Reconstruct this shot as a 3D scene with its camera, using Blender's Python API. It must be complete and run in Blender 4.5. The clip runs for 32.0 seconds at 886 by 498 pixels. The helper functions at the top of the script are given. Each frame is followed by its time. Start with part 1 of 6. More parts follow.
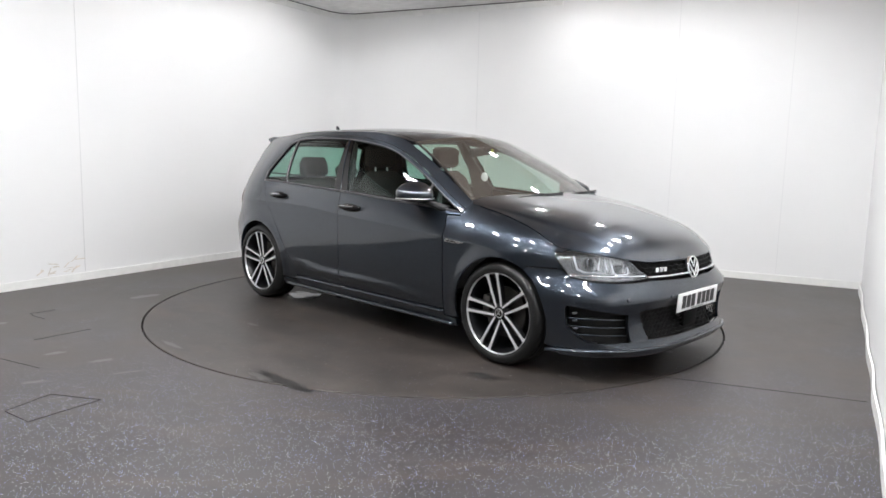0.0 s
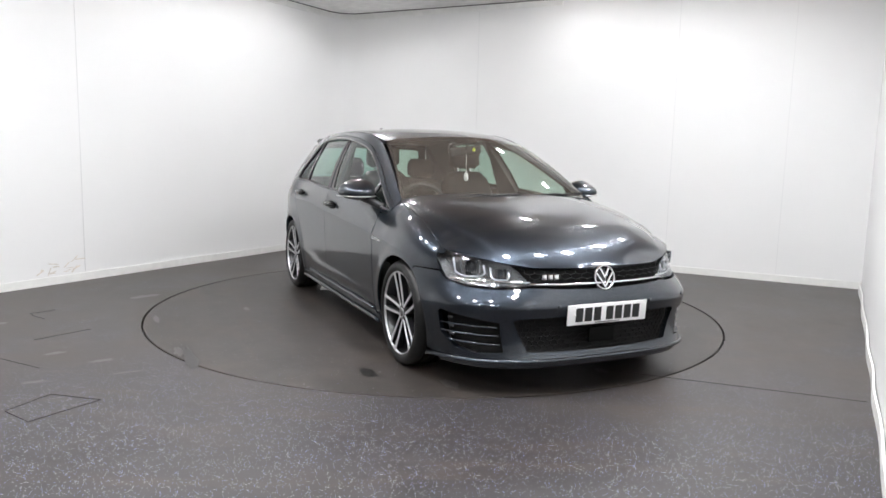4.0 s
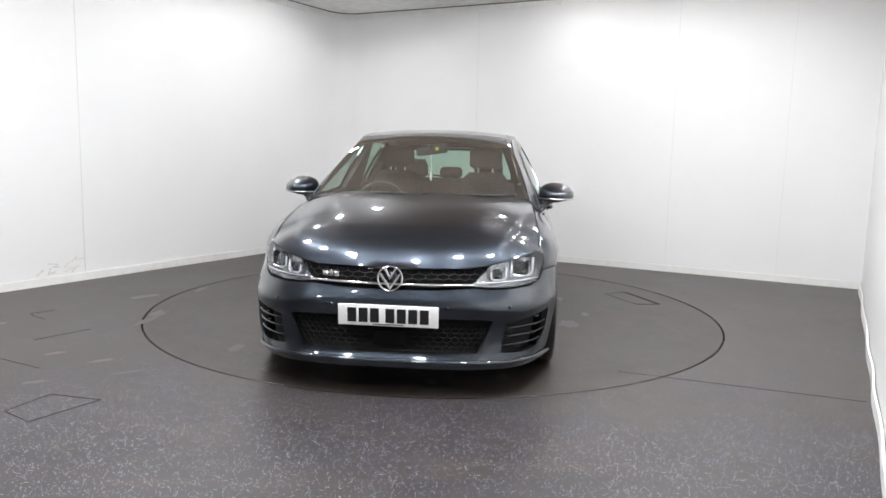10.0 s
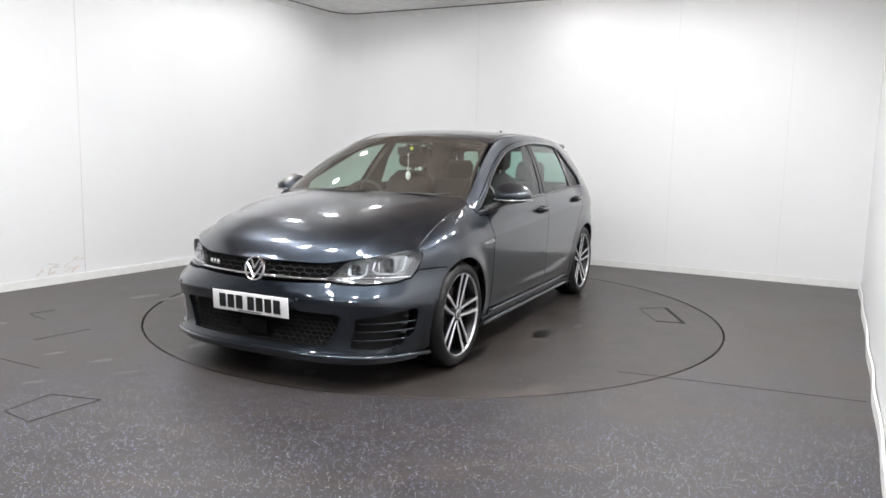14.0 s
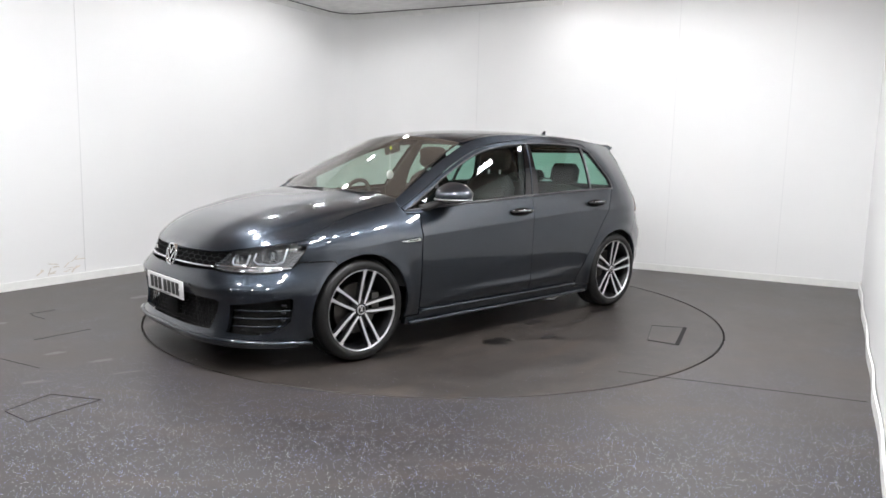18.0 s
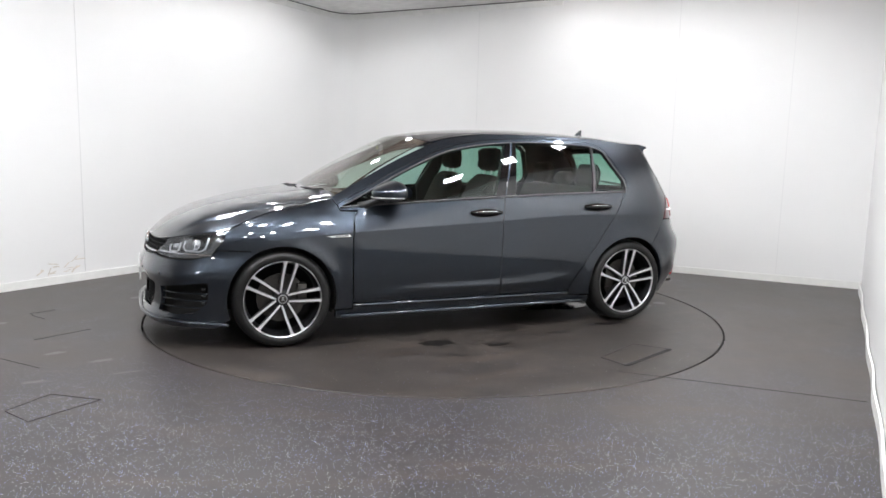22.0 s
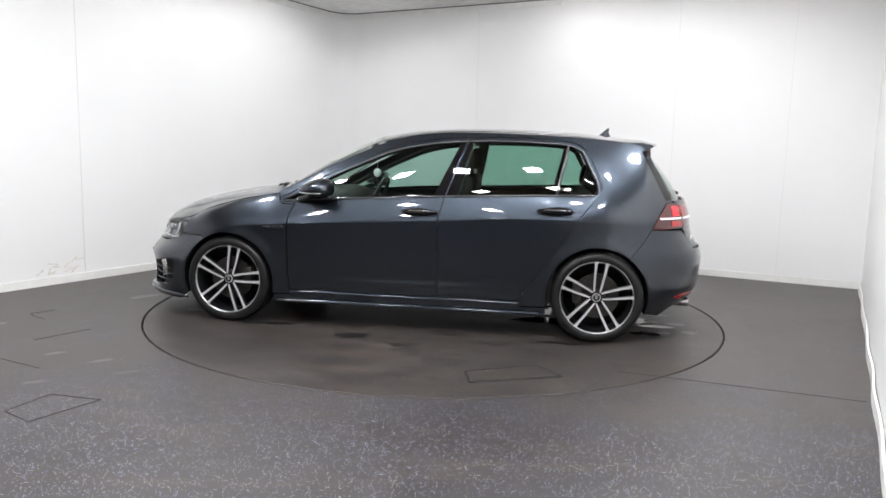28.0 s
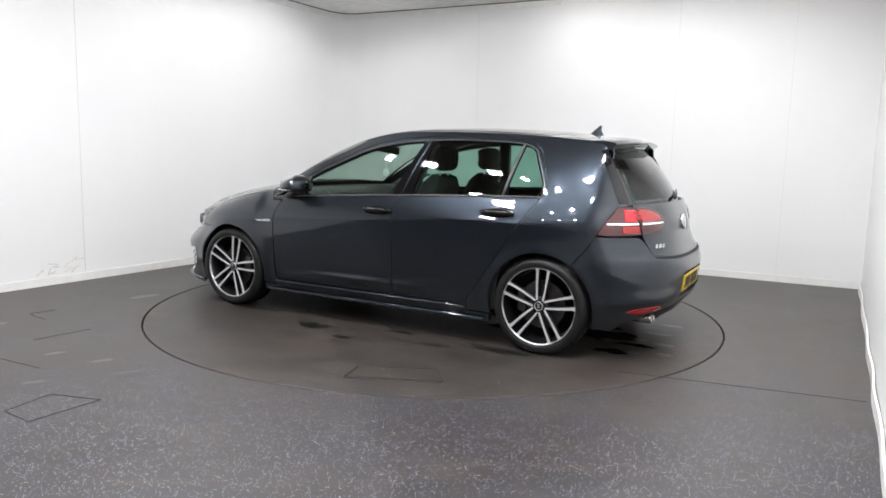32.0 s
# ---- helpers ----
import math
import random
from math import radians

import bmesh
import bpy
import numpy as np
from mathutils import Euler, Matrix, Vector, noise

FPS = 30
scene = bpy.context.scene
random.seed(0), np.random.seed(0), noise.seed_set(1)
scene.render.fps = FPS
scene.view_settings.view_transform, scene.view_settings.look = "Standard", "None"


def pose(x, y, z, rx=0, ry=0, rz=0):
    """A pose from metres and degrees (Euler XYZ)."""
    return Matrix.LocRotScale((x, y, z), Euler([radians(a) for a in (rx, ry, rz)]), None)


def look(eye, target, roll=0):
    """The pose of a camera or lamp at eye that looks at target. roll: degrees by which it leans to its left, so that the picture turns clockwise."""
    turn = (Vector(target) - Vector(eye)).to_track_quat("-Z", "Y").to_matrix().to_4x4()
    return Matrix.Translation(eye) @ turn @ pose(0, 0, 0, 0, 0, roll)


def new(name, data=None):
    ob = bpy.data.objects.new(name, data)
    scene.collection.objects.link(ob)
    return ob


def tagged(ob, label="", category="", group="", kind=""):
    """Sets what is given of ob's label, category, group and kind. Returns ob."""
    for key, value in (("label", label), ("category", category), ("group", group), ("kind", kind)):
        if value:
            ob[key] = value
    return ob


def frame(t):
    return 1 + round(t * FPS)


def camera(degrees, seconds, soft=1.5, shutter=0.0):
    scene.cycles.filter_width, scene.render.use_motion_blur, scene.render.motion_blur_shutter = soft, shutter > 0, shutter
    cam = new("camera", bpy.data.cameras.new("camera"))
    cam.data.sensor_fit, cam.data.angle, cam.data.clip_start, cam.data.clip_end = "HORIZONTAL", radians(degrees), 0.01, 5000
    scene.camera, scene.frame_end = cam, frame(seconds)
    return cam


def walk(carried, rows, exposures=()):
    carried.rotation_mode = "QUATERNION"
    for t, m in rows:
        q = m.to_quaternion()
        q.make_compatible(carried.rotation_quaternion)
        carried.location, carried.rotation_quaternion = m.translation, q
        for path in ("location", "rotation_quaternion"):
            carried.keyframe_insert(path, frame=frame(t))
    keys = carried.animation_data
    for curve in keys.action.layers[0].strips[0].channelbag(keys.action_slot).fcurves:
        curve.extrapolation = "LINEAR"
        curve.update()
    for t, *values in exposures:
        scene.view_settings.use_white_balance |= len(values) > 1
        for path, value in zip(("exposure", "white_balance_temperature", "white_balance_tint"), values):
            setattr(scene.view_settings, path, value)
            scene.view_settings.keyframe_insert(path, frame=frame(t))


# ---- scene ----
from mathutils.geometry import delaunay_2d_cdt

# ---------------------------------------------------------------- camera
cam = camera(63.2, 32.0, soft=1.6)
EYE = (0.0, -5.82, 1.265)
AIM = (EYE[0] + 0.009684, EYE[1] + 0.990974, EYE[2] - 0.133704)
walk(cam, [(0, look(EYE, AIM, 1.379)), (32, look(EYE, AIM, 1.379))])

# turntable: heading of the car in degrees, turning clockwise seen from above
HEAD_START, TURN_RATE = -44.67, -5.151
CAR_SHIFT = 0.075
TABLE_R = 2.228

# ---------------------------------------------------------------- light
scene.view_settings.exposure = 0.0
world = bpy.data.worlds.new("world")
scene.world = world
world.use_nodes = True
world.node_tree.nodes["Background"].inputs["Color"].default_value = (0.9, 0.95, 1.0, 1)
world.node_tree.nodes["Background"].inputs["Strength"].default_value = 0.02
LAMP_GLOW = 226.0
LAMP_RING, LAMP_TURN = 2.36, -167.3
LAMP_ROWS = ((-2.6, -2.9), (-1.5, -3.5), (-0.4, -3.6), (0.7, -3.3), (-3.4, -4.6), (-2.0, -5.0), (-0.7, -5.0))
FILL_SPOTS = ((-2.0, 1.15), (-1.5, 2.0), (-0.85, 2.58), (1.25, 1.9), (2.1, 1.3), (2.75, 0.5))


# ---------------------------------------------------------------- materials
def material(name):
    m = bpy.data.materials.new(name)
    m.use_nodes = True
    return m, m.node_tree.nodes, m.node_tree.links, m.node_tree.nodes["Principled BSDF"]


def plain(name, color, rough=0.5, metal=0.0, grain=0.0, scale=60.0, bump=0.0, coat=0.0, spec=0.5):
    """A surface of one colour with fine uneven grain, broad tone changes and relief."""
    m, n, l, b = material(name)
    b.inputs["Base Color"].default_value = (*color, 1)
    b.inputs["Roughness"].default_value = rough
    b.inputs["Metallic"].default_value = metal
    b.inputs["Coat Weight"].default_value = coat
    b.inputs["Specular IOR Level"].default_value = spec
    if grain or bump:
        co = n.new("ShaderNodeTexCoord")
        fine = n.new("ShaderNodeTexNoise")
        fine.inputs["Scale"].default_value = scale
        fine.inputs["Detail"].default_value = 5
        broad = n.new("ShaderNodeTexNoise")
        broad.inputs["Scale"].default_value = scale / 22
        l.new(co.outputs["Object"], fine.inputs["Vector"])
        l.new(co.outputs["Object"], broad.inputs["Vector"])
        add = n.new("ShaderNodeMath")
        add.operation = "ADD"
        l.new(fine.outputs["Fac"], add.inputs[0])
        l.new(broad.outputs["Fac"], add.inputs[1])
        ramp = n.new("ShaderNodeMapRange")
        ramp.inputs["From Min"].default_value, ramp.inputs["From Max"].default_value = 0.7, 1.3
        ramp.inputs["To Min"].default_value, ramp.inputs["To Max"].default_value = 1 - grain, 1 + grain
        l.new(add.outputs[0], ramp.inputs["Value"])
        mul = n.new("ShaderNodeVectorMath")
        mul.operation = "SCALE"
        mul.inputs[0].default_value = color
        l.new(ramp.outputs[0], mul.inputs["Scale"])
        l.new(mul.outputs[0], b.inputs["Base Color"])
        if bump:
            bp = n.new("ShaderNodeBump")
            bp.inputs["Strength"].default_value = bump
            bp.inputs["Distance"].default_value = 0.004
            l.new(fine.outputs["Fac"], bp.inputs["Height"])
            l.new(bp.outputs[0], b.inputs["Normal"])
    return m


def floor_material(name, base, speck, dirt, mottle):
    """Dark rubber safety floor: grit specks in blue and white, broad dusty brown wear."""
    m, n, l, b = material(name)
    co = n.new("ShaderNodeTexCoord")
    vo = n.new("ShaderNodeTexVoronoi")
    vo.inputs["Scale"].default_value = 112
    l.new(co.outputs["Object"], vo.inputs["Vector"])
    near = n.new("ShaderNodeMath")
    near.operation = "LESS_THAN"
    near.inputs[1].default_value = 0.215
    l.new(vo.outputs["Distance"], near.inputs[0])
    sep = n.new("ShaderNodeSeparateColor")
    l.new(vo.outputs["Color"], sep.inputs[0])
    some = n.new("ShaderNodeMath")
    some.operation = "GREATER_THAN"
    some.inputs[1].default_value = 1 - speck
    l.new(sep.outputs[0], some.inputs[0])
    both = n.new("ShaderNodeMath")
    both.operation = "MULTIPLY"
    l.new(near.outputs[0], both.inputs[0])
    l.new(some.outputs[0], both.inputs[1])
    hue = n.new("ShaderNodeValToRGB")
    hue.color_ramp.elements[0].color = (0.30, 0.33, 0.70, 1)
    hue.color_ramp.elements[1].color = (0.58, 0.58, 0.62, 1)
    hue.color_ramp.elements[0].position, hue.color_ramp.elements[1].position = 0.35, 0.6
    l.new(sep.outputs[1], hue.inputs[0])
    wear = n.new("ShaderNodeTexNoise")
    wear.inputs["Scale"].default_value = 1.1
    wear.inputs["Detail"].default_value = 8
    wear.inputs["Roughness"].default_value = 0.62
    l.new(co.outputs["Object"], wear.inputs["Vector"])
    tone = n.new("ShaderNodeValToRGB")
    e = tone.color_ramp.elements
    e[0].position, e[0].color = 0.32, (*[c * 0.82 for c in base], 1)
    e[1].position, e[1].color = 0.72, (*dirt, 1)
    mid = e.new(0.5)
    mid.color = (*base, 1)
    if speck > 0.1:
        # the walked-on part behind the near edge of the turntable is dustier
        sx = n.new("ShaderNodeSeparateXYZ")
        l.new(co.outputs["Object"], sx.inputs[0])
        far = n.new("ShaderNodeMapRange")
        far.inputs["From Min"].default_value, far.inputs["From Max"].default_value = -2.9, -1.5
        far.inputs["To Min"].default_value, far.inputs["To Max"].default_value = -0.10, 0.16
        l.new(sx.outputs["Y"], far.inputs["Value"])
        plus = n.new("ShaderNodeMath")
        plus.operation = "ADD"
        l.new(wear.outputs["Fac"], plus.inputs[0])
        l.new(far.outputs[0], plus.inputs[1])
        l.new(plus.outputs[0], tone.inputs[0])
        less = n.new("ShaderNodeMapRange")
        less.inputs["From Min"].default_value, less.inputs["From Max"].default_value = 0.42, 0.68
        less.inputs["To Min"].default_value, less.inputs["To Max"].default_value = 1.0, 0.12
        l.new(plus.outputs[0], less.inputs["Value"])
        thin = n.new("ShaderNodeMath")
        thin.operation = "MULTIPLY"
        l.new(both.outputs[0], thin.inputs[0])
        l.new(less.outputs[0], thin.inputs[1])
        both = thin
    else:
        l.new(wear.outputs["Fac"], tone.inputs[0])
    fine = n.new("ShaderNodeTexNoise")
    fine.inputs["Scale"].default_value = 240
    fine.inputs["Detail"].default_value = 3
    l.new(co.outputs["Object"], fine.inputs["Vector"])
    fr = n.new("ShaderNodeMapRange")
    fr.inputs["From Min"].default_value, fr.inputs["From Max"].default_value = 0.3, 0.7
    fr.inputs["To Min"].default_value, fr.inputs["To Max"].default_value = 0.86, 1.14
    l.new(fine.outputs["Fac"], fr.inputs["Value"])
    grit = n.new("ShaderNodeVectorMath")
    grit.operation = "SCALE"
    patch = n.new("ShaderNodeTexNoise")
    patch.inputs["Scale"].default_value = 4.5
    patch.inputs["Detail"].default_value = 9
    patch.inputs["Roughness"].default_value = 0.68
    patch.inputs["Distortion"].default_value = 0.6
    l.new(co.outputs["Object"], patch.inputs["Vector"])
    pr = n.new("ShaderNodeMapRange")
    pr.inputs["From Min"].default_value, pr.inputs["From Max"].default_value = 0.3, 0.7
    pr.inputs["To Min"].default_value, pr.inputs["To Max"].default_value = 1 - mottle, 1 + mottle
    l.new(patch.outputs["Fac"], pr.inputs["Value"])
    both_tones = n.new("ShaderNodeMath")
    both_tones.operation = "MULTIPLY"
    l.new(fr.outputs[0], both_tones.inputs[0])
    l.new(pr.outputs[0], both_tones.inputs[1])
    l.new(tone.outputs[0], grit.inputs[0])
    l.new(both_tones.outputs[0], grit.inputs["Scale"])
    turned = n.new("ShaderNodeMapping")
    turned.inputs["Rotation"].default_value = (0, 0, 0.5)
    turned.inputs["Scale"].default_value = (0.7, 4.0, 1.0)
    l.new(co.outputs["Object"], turned.inputs["Vector"])
    streak = n.new("ShaderNodeTexNoise")
    streak.inputs["Scale"].default_value = 1.6
    streak.inputs["Detail"].default_value = 8
    streak.inputs["Roughness"].default_value = 0.65
    l.new(turned.outputs[0], streak.inputs["Vector"])
    sr = n.new("ShaderNodeMapRange")
    sr.inputs["From Min"].default_value, sr.inputs["From Max"].default_value = 0.52, 0.74
    sr.inputs["To Min"].default_value, sr.inputs["To Max"].default_value = 0.0, 0.75
    l.new(streak.outputs["Fac"], sr.inputs["Value"])
    rust = n.new("ShaderNodeMix")
    rust.data_type = "RGBA"
    rust.inputs[7].default_value = (0.060, 0.043, 0.032, 1)
    l.new(sr.outputs[0], rust.inputs["Factor"])
    l.new(grit.outputs[0], rust.inputs[6])
    mix = n.new("ShaderNodeMix")
    mix.data_type = "RGBA"
    l.new(both.outputs[0], mix.inputs["Factor"])
    l.new(rust.outputs[2], mix.inputs[6])
    l.new(hue.outputs[0], mix.inputs[7])
    l.new(mix.outputs[2], b.inputs["Base Color"])
    rg = n.new("ShaderNodeMapRange")
    rg.inputs["To Min"].default_value, rg.inputs["To Max"].default_value = 0.34, 0.52
    l.new(wear.outputs["Fac"], rg.inputs["Value"])
    l.new(rg.outputs[0], b.inputs["Roughness"])
    bp = n.new("ShaderNodeBump")
    bp.inputs["Strength"].default_value = 0.12
    bp.inputs["Distance"].default_value = 0.002
    l.new(fine.outputs["Fac"], bp.inputs["Height"])
    l.new(bp.outputs[0], b.inputs["Normal"])
    return m


def glass(name, tint, gloss=1.0, veil=0.0):
    """A thin tinted pane: what lies behind is tinted, the gloss grows towards grazing."""
    m, n, l, b = material(name)
    n.remove(b)
    tr = n.new("ShaderNodeBsdfTransparent")
    tr.inputs["Color"].default_value = (*tint, 1)
    gl = n.new("ShaderNodeBsdfGlossy")
    gl.inputs["Roughness"].default_value = 0.0
    gl.inputs["Color"].default_value = (gloss, gloss, gloss, 1)
    lw = n.new("ShaderNodeLayerWeight")
    lw.inputs["Blend"].default_value = 0.5
    pw = n.new("ShaderNodeMath")
    pw.operation = "POWER"
    pw.inputs[1].default_value = 5.0
    l.new(lw.outputs["Facing"], pw.inputs[0])
    fr = n.new("ShaderNodeMath")
    fr.operation = "MULTIPLY_ADD"
    fr.inputs[1].default_value, fr.inputs[2].default_value = 0.92, 0.05
    l.new(pw.outputs[0], fr.inputs[0])
    mx = n.new("ShaderNodeMixShader")
    l.new(fr.outputs[0], mx.inputs[0])
    l.new(tr.outputs[0], mx.inputs[1])
    l.new(gl.outputs[0], mx.inputs[2])
    last = mx
    if veil:
        # an uneven brown veil mixed in for the ceiling's reflection
        co = n.new("ShaderNodeTexCoord")
        ns = n.new("ShaderNodeTexNoise")
        ns.inputs["Scale"].default_value = 3.0
        ns.inputs["Detail"].default_value = 6
        l.new(co.outputs["Object"], ns.inputs["Vector"])
        mr = n.new("ShaderNodeMapRange")
        mr.inputs["From Min"].default_value, mr.inputs["From Max"].default_value = 0.3, 0.7
        mr.inputs["To Min"].default_value, mr.inputs["To Max"].default_value = veil * 0.6, veil * 1.4
        l.new(ns.outputs["Fac"], mr.inputs["Value"])
        df = n.new("ShaderNodeBsdfDiffuse")
        df.inputs["Color"].default_value = (0.52, 0.45, 0.39, 1)
        last = n.new("ShaderNodeMixShader")
        l.new(mr.outputs[0], last.inputs[0])
        l.new(mx.outputs[0], last.inputs[1])
        l.new(df.outputs[0], last.inputs[2])
    l.new(last.outputs[0], n["Material Output"].inputs["Surface"])
    return m


def glow(name, color, strength):
    m, n, l, b = material(name)
    b.inputs["Base Color"].default_value = (0.8, 0.8, 0.8, 1)
    b.inputs["Emission Color"].default_value = (*color, 1)
    b.inputs["Emission Strength"].default_value = strength
    return m


def car_paint():
    """Dark blue-grey metallic paint with flake grain under a clear coat."""
    m, n, l, b = material("paint")
    co = n.new("ShaderNodeTexCoord")
    fl = n.new("ShaderNodeTexVoronoi")
    fl.inputs["Scale"].default_value = 900
    l.new(co.outputs["Object"], fl.inputs["Vector"])
    ramp = n.new("ShaderNodeValToRGB")
    ramp.color_ramp.elements[0].color = (0.0118, 0.0152, 0.0200, 1)
    ramp.color_ramp.elements[1].color = (0.0430, 0.0560, 0.0740, 1)
    sep = n.new("ShaderNodeSeparateColor")
    l.new(fl.outputs["Color"], sep.inputs[0])
    l.new(sep.outputs[0], ramp.inputs[0])
    l.new(ramp.outputs[0], b.inputs["Base Color"])
    b.inputs["Metallic"].default_value = 0.9
    b.inputs["Roughness"].default_value = 0.31
    b.inputs["Coat Weight"].default_value = 1.0
    b.inputs["Coat Roughness"].default_value = 0.015
    b.inputs["Coat IOR"].default_value = 1.58
    return m


def wall_material():
    m, n, l, b = material("wall_paint")
    co = n.new("ShaderNodeTexCoord")
    a = n.new("ShaderNodeTexNoise")
    a.inputs["Scale"].default_value = 0.8
    a.inputs["Detail"].default_value = 6
    l.new(co.outputs["Object"], a.inputs["Vector"])
    r = n.new("ShaderNodeValToRGB")
    r.color_ramp.elements[0].color = (0.76, 0.76, 0.76, 1)
    r.color_ramp.elements[1].color = (0.83, 0.83, 0.825, 1)
    l.new(a.outputs["Fac"], r.inputs[0])
    l.new(r.outputs[0], b.inputs["Base Color"])
    f = n.new("ShaderNodeTexNoise")
    f.inputs["Scale"].default_value = 160
    l.new(co.outputs["Object"], f.inputs["Vector"])
    bp = n.new("ShaderNodeBump")
    bp.inputs["Strength"].default_value = 0.06
    bp.inputs["Distance"].default_value = 0.002
    l.new(f.outputs["Fac"], bp.inputs["Height"])
    l.new(bp.outputs[0], b.inputs["Normal"])
    b.inputs["Roughness"].default_value = 0.5
    return m


M_WALL = wall_material()
# grey of the unseen walls, picked for what the car doors reflect
M_BACK = plain("unseen_wall_grey", (0.36, 0.355, 0.35), 0.6, grain=0.15, scale=6)
M_PUDDLE = plain("wet_film", (0.014, 0.0122, 0.011), 0.06, grain=0.2, scale=12)
M_SKIRT = plain("skirting_paint", (0.78, 0.78, 0.76), 0.45, grain=0.06, scale=14)
M_JOINT = plain("joint_filler", (0.67, 0.67, 0.67), 0.6, grain=0.1, scale=20)
M_CEIL_PALE = plain("pale_plaster", (0.84, 0.83, 0.82), 0.8, grain=0.12, scale=9, bump=0.3)
M_CEIL = plain("dark_brown_boards", (0.34, 0.24, 0.19), 0.7, grain=0.25, scale=12, bump=0.2)
M_FLOOR = floor_material("speckled_floor", (0.032, 0.0285, 0.0287), 0.55, (0.049, 0.0415, 0.0367), 0.22)
M_TABLE = floor_material("table_floor", (0.032, 0.0270, 0.0240), 0.04, (0.052, 0.0424, 0.0360), 0.42)
M_GAP = plain("dark_gap", (0.006, 0.006, 0.006), 0.9)
M_SEAM = plain("floor_seam", (0.024, 0.0215, 0.021), 0.7, grain=0.3, scale=40)
M_STAIN = plain("water_mark", (0.043, 0.039, 0.037), 0.3, grain=0.35, scale=30)
M_OIL = plain("dark_stain", (0.009, 0.008, 0.0075), 0.3, grain=0.4, scale=30)
M_SCUFF = plain("brown_scuff", (0.66, 0.60, 0.53), 0.7, grain=0.3, scale=30)
M_LAMP = glow("lamp_diffuser", (0.966, 0.977, 1.0), LAMP_GLOW)
M_LAMP_CASE = plain("lamp_case", (0.6, 0.6, 0.6), 0.5)

M_PAINT = car_paint()
M_MESH = plain("dull_black_mesh", (0.003, 0.003, 0.003), 0.7, spec=0.12)
M_GLASS = glass("tinted_glass", (0.58, 0.76, 0.70))
M_SCREEN = glass("windscreen_glass", (0.70, 0.78, 0.73), veil=0.07)
M_PRIVACY = glass("dark_rear_glass", (0.45, 0.66, 0.58))
M_LENS = glass("clear_lens", (0.92, 0.94, 0.96))
M_BLACK = plain("black_plastic", (0.012, 0.012, 0.013), 0.5, grain=0.2, scale=300, bump=0.1)
M_GLOSS = plain("gloss_black", (0.005, 0.005, 0.006), 0.04)
M_CHROME = plain("chrome", (0.78, 0.79, 0.80), 0.12, metal=1.0)
M_PIPE = plain("dull_pipe", (0.34, 0.33, 0.32), 0.25, metal=1.0, grain=0.2, scale=60)
# on window trim this grey replaces white reflections on gloss black
M_TRIM = plain("sheen_trim_and_caption", (0.10, 0.10, 0.105), 0.3, metal=0.6, grain=0.1, scale=150)
M_SATIN = plain("satin_silver", (0.62, 0.63, 0.64), 0.32, metal=1.0, grain=0.06, scale=120)
M_RUBBER = plain("tyre_rubber", (0.0065, 0.0065, 0.0065), 0.42, grain=0.25, scale=80, bump=0.25, spec=0.4)
M_DISC = plain("brake_disc", (0.09, 0.085, 0.08), 0.45, metal=1.0, grain=0.2, scale=60)
M_RIMBLACK = plain("rim_black", (0.006, 0.006, 0.007), 0.3)
M_RIMFACE = plain("machined_alloy", (0.62, 0.62, 0.63), 0.34, metal=0.5, grain=0.05, scale=200)
M_RED = plain("red_lens", (0.34, 0.008, 0.011), 0.08, coat=1.0)
M_DARKRED = plain("dark_red_lens", (0.07, 0.004, 0.006), 0.06, coat=1.0)
M_REDLIT = plain("bright_red_lens", (0.85, 0.015, 0.03), 0.12, coat=1.0)
M_WHITE = plain("white_plastic", (0.86, 0.86, 0.86), 0.35)
M_YELLOW = plain("yellow_plate", (0.78, 0.56, 0.03), 0.35, grain=0.04, scale=80)
M_INK = plain("plate_black", (0.01, 0.01, 0.01), 0.4)
M_CLOTH = plain("dark_seat_cloth", (0.013, 0.0118, 0.011), 0.9, grain=0.10, scale=180, bump=0.08)
M_DASH = plain("dash_plastic", (0.026, 0.023, 0.021), 0.6, grain=0.2, scale=200, bump=0.2)
M_LINING = plain("dark_headlining", (0.030, 0.028, 0.027), 0.9, grain=0.15, scale=150)
M_UNDER = plain("underbody", (0.008, 0.008, 0.008), 0.9)
M_MIRROR = plain("mirror_glass", (0.85, 0.86, 0.87), 0.02, metal=1.0)


# ---------------------------------------------------------------- mesh helpers
def link(name, bm, mat, parent=None, label="", smooth=True):
    me = bpy.data.meshes.new(name)
    bm.to_mesh(me)
    bm.free()
    me.materials.append(mat)
    if smooth:
        me.shade_smooth()
    ob = new(name, me)
    if parent:
        ob.parent = parent
    if label:
        ob["label"] = label
    return ob


def part(name, bm, mat, parent, label="", smooth=True):
    return link(name, bm, mat, parent, label, smooth)


def autosharp(ob, angle=35):
    ob.data.set_sharp_from_angle(angle=radians(angle))
    return ob


def box(bm, size, m=Matrix(), bevel=0.0, seg=2):
    """A box of that size, centred on the pose m, its edges rounded by bevel."""
    r = bmesh.ops.create_cube(bm, size=1.0)
    vs = r["verts"]
    bmesh.ops.scale(bm, vec=size, verts=vs)
    if bevel:
        es = list({e for v in vs for e in v.link_edges})
        r = bmesh.ops.bevel(bm, geom=es, offset=bevel, segments=seg, affect="EDGES", profile=0.5)
        vs = list({v for f in r["faces"] for v in f.verts} | {v for v in vs if v.is_valid})
    bmesh.ops.transform(bm, matrix=m, verts=vs)
    return vs


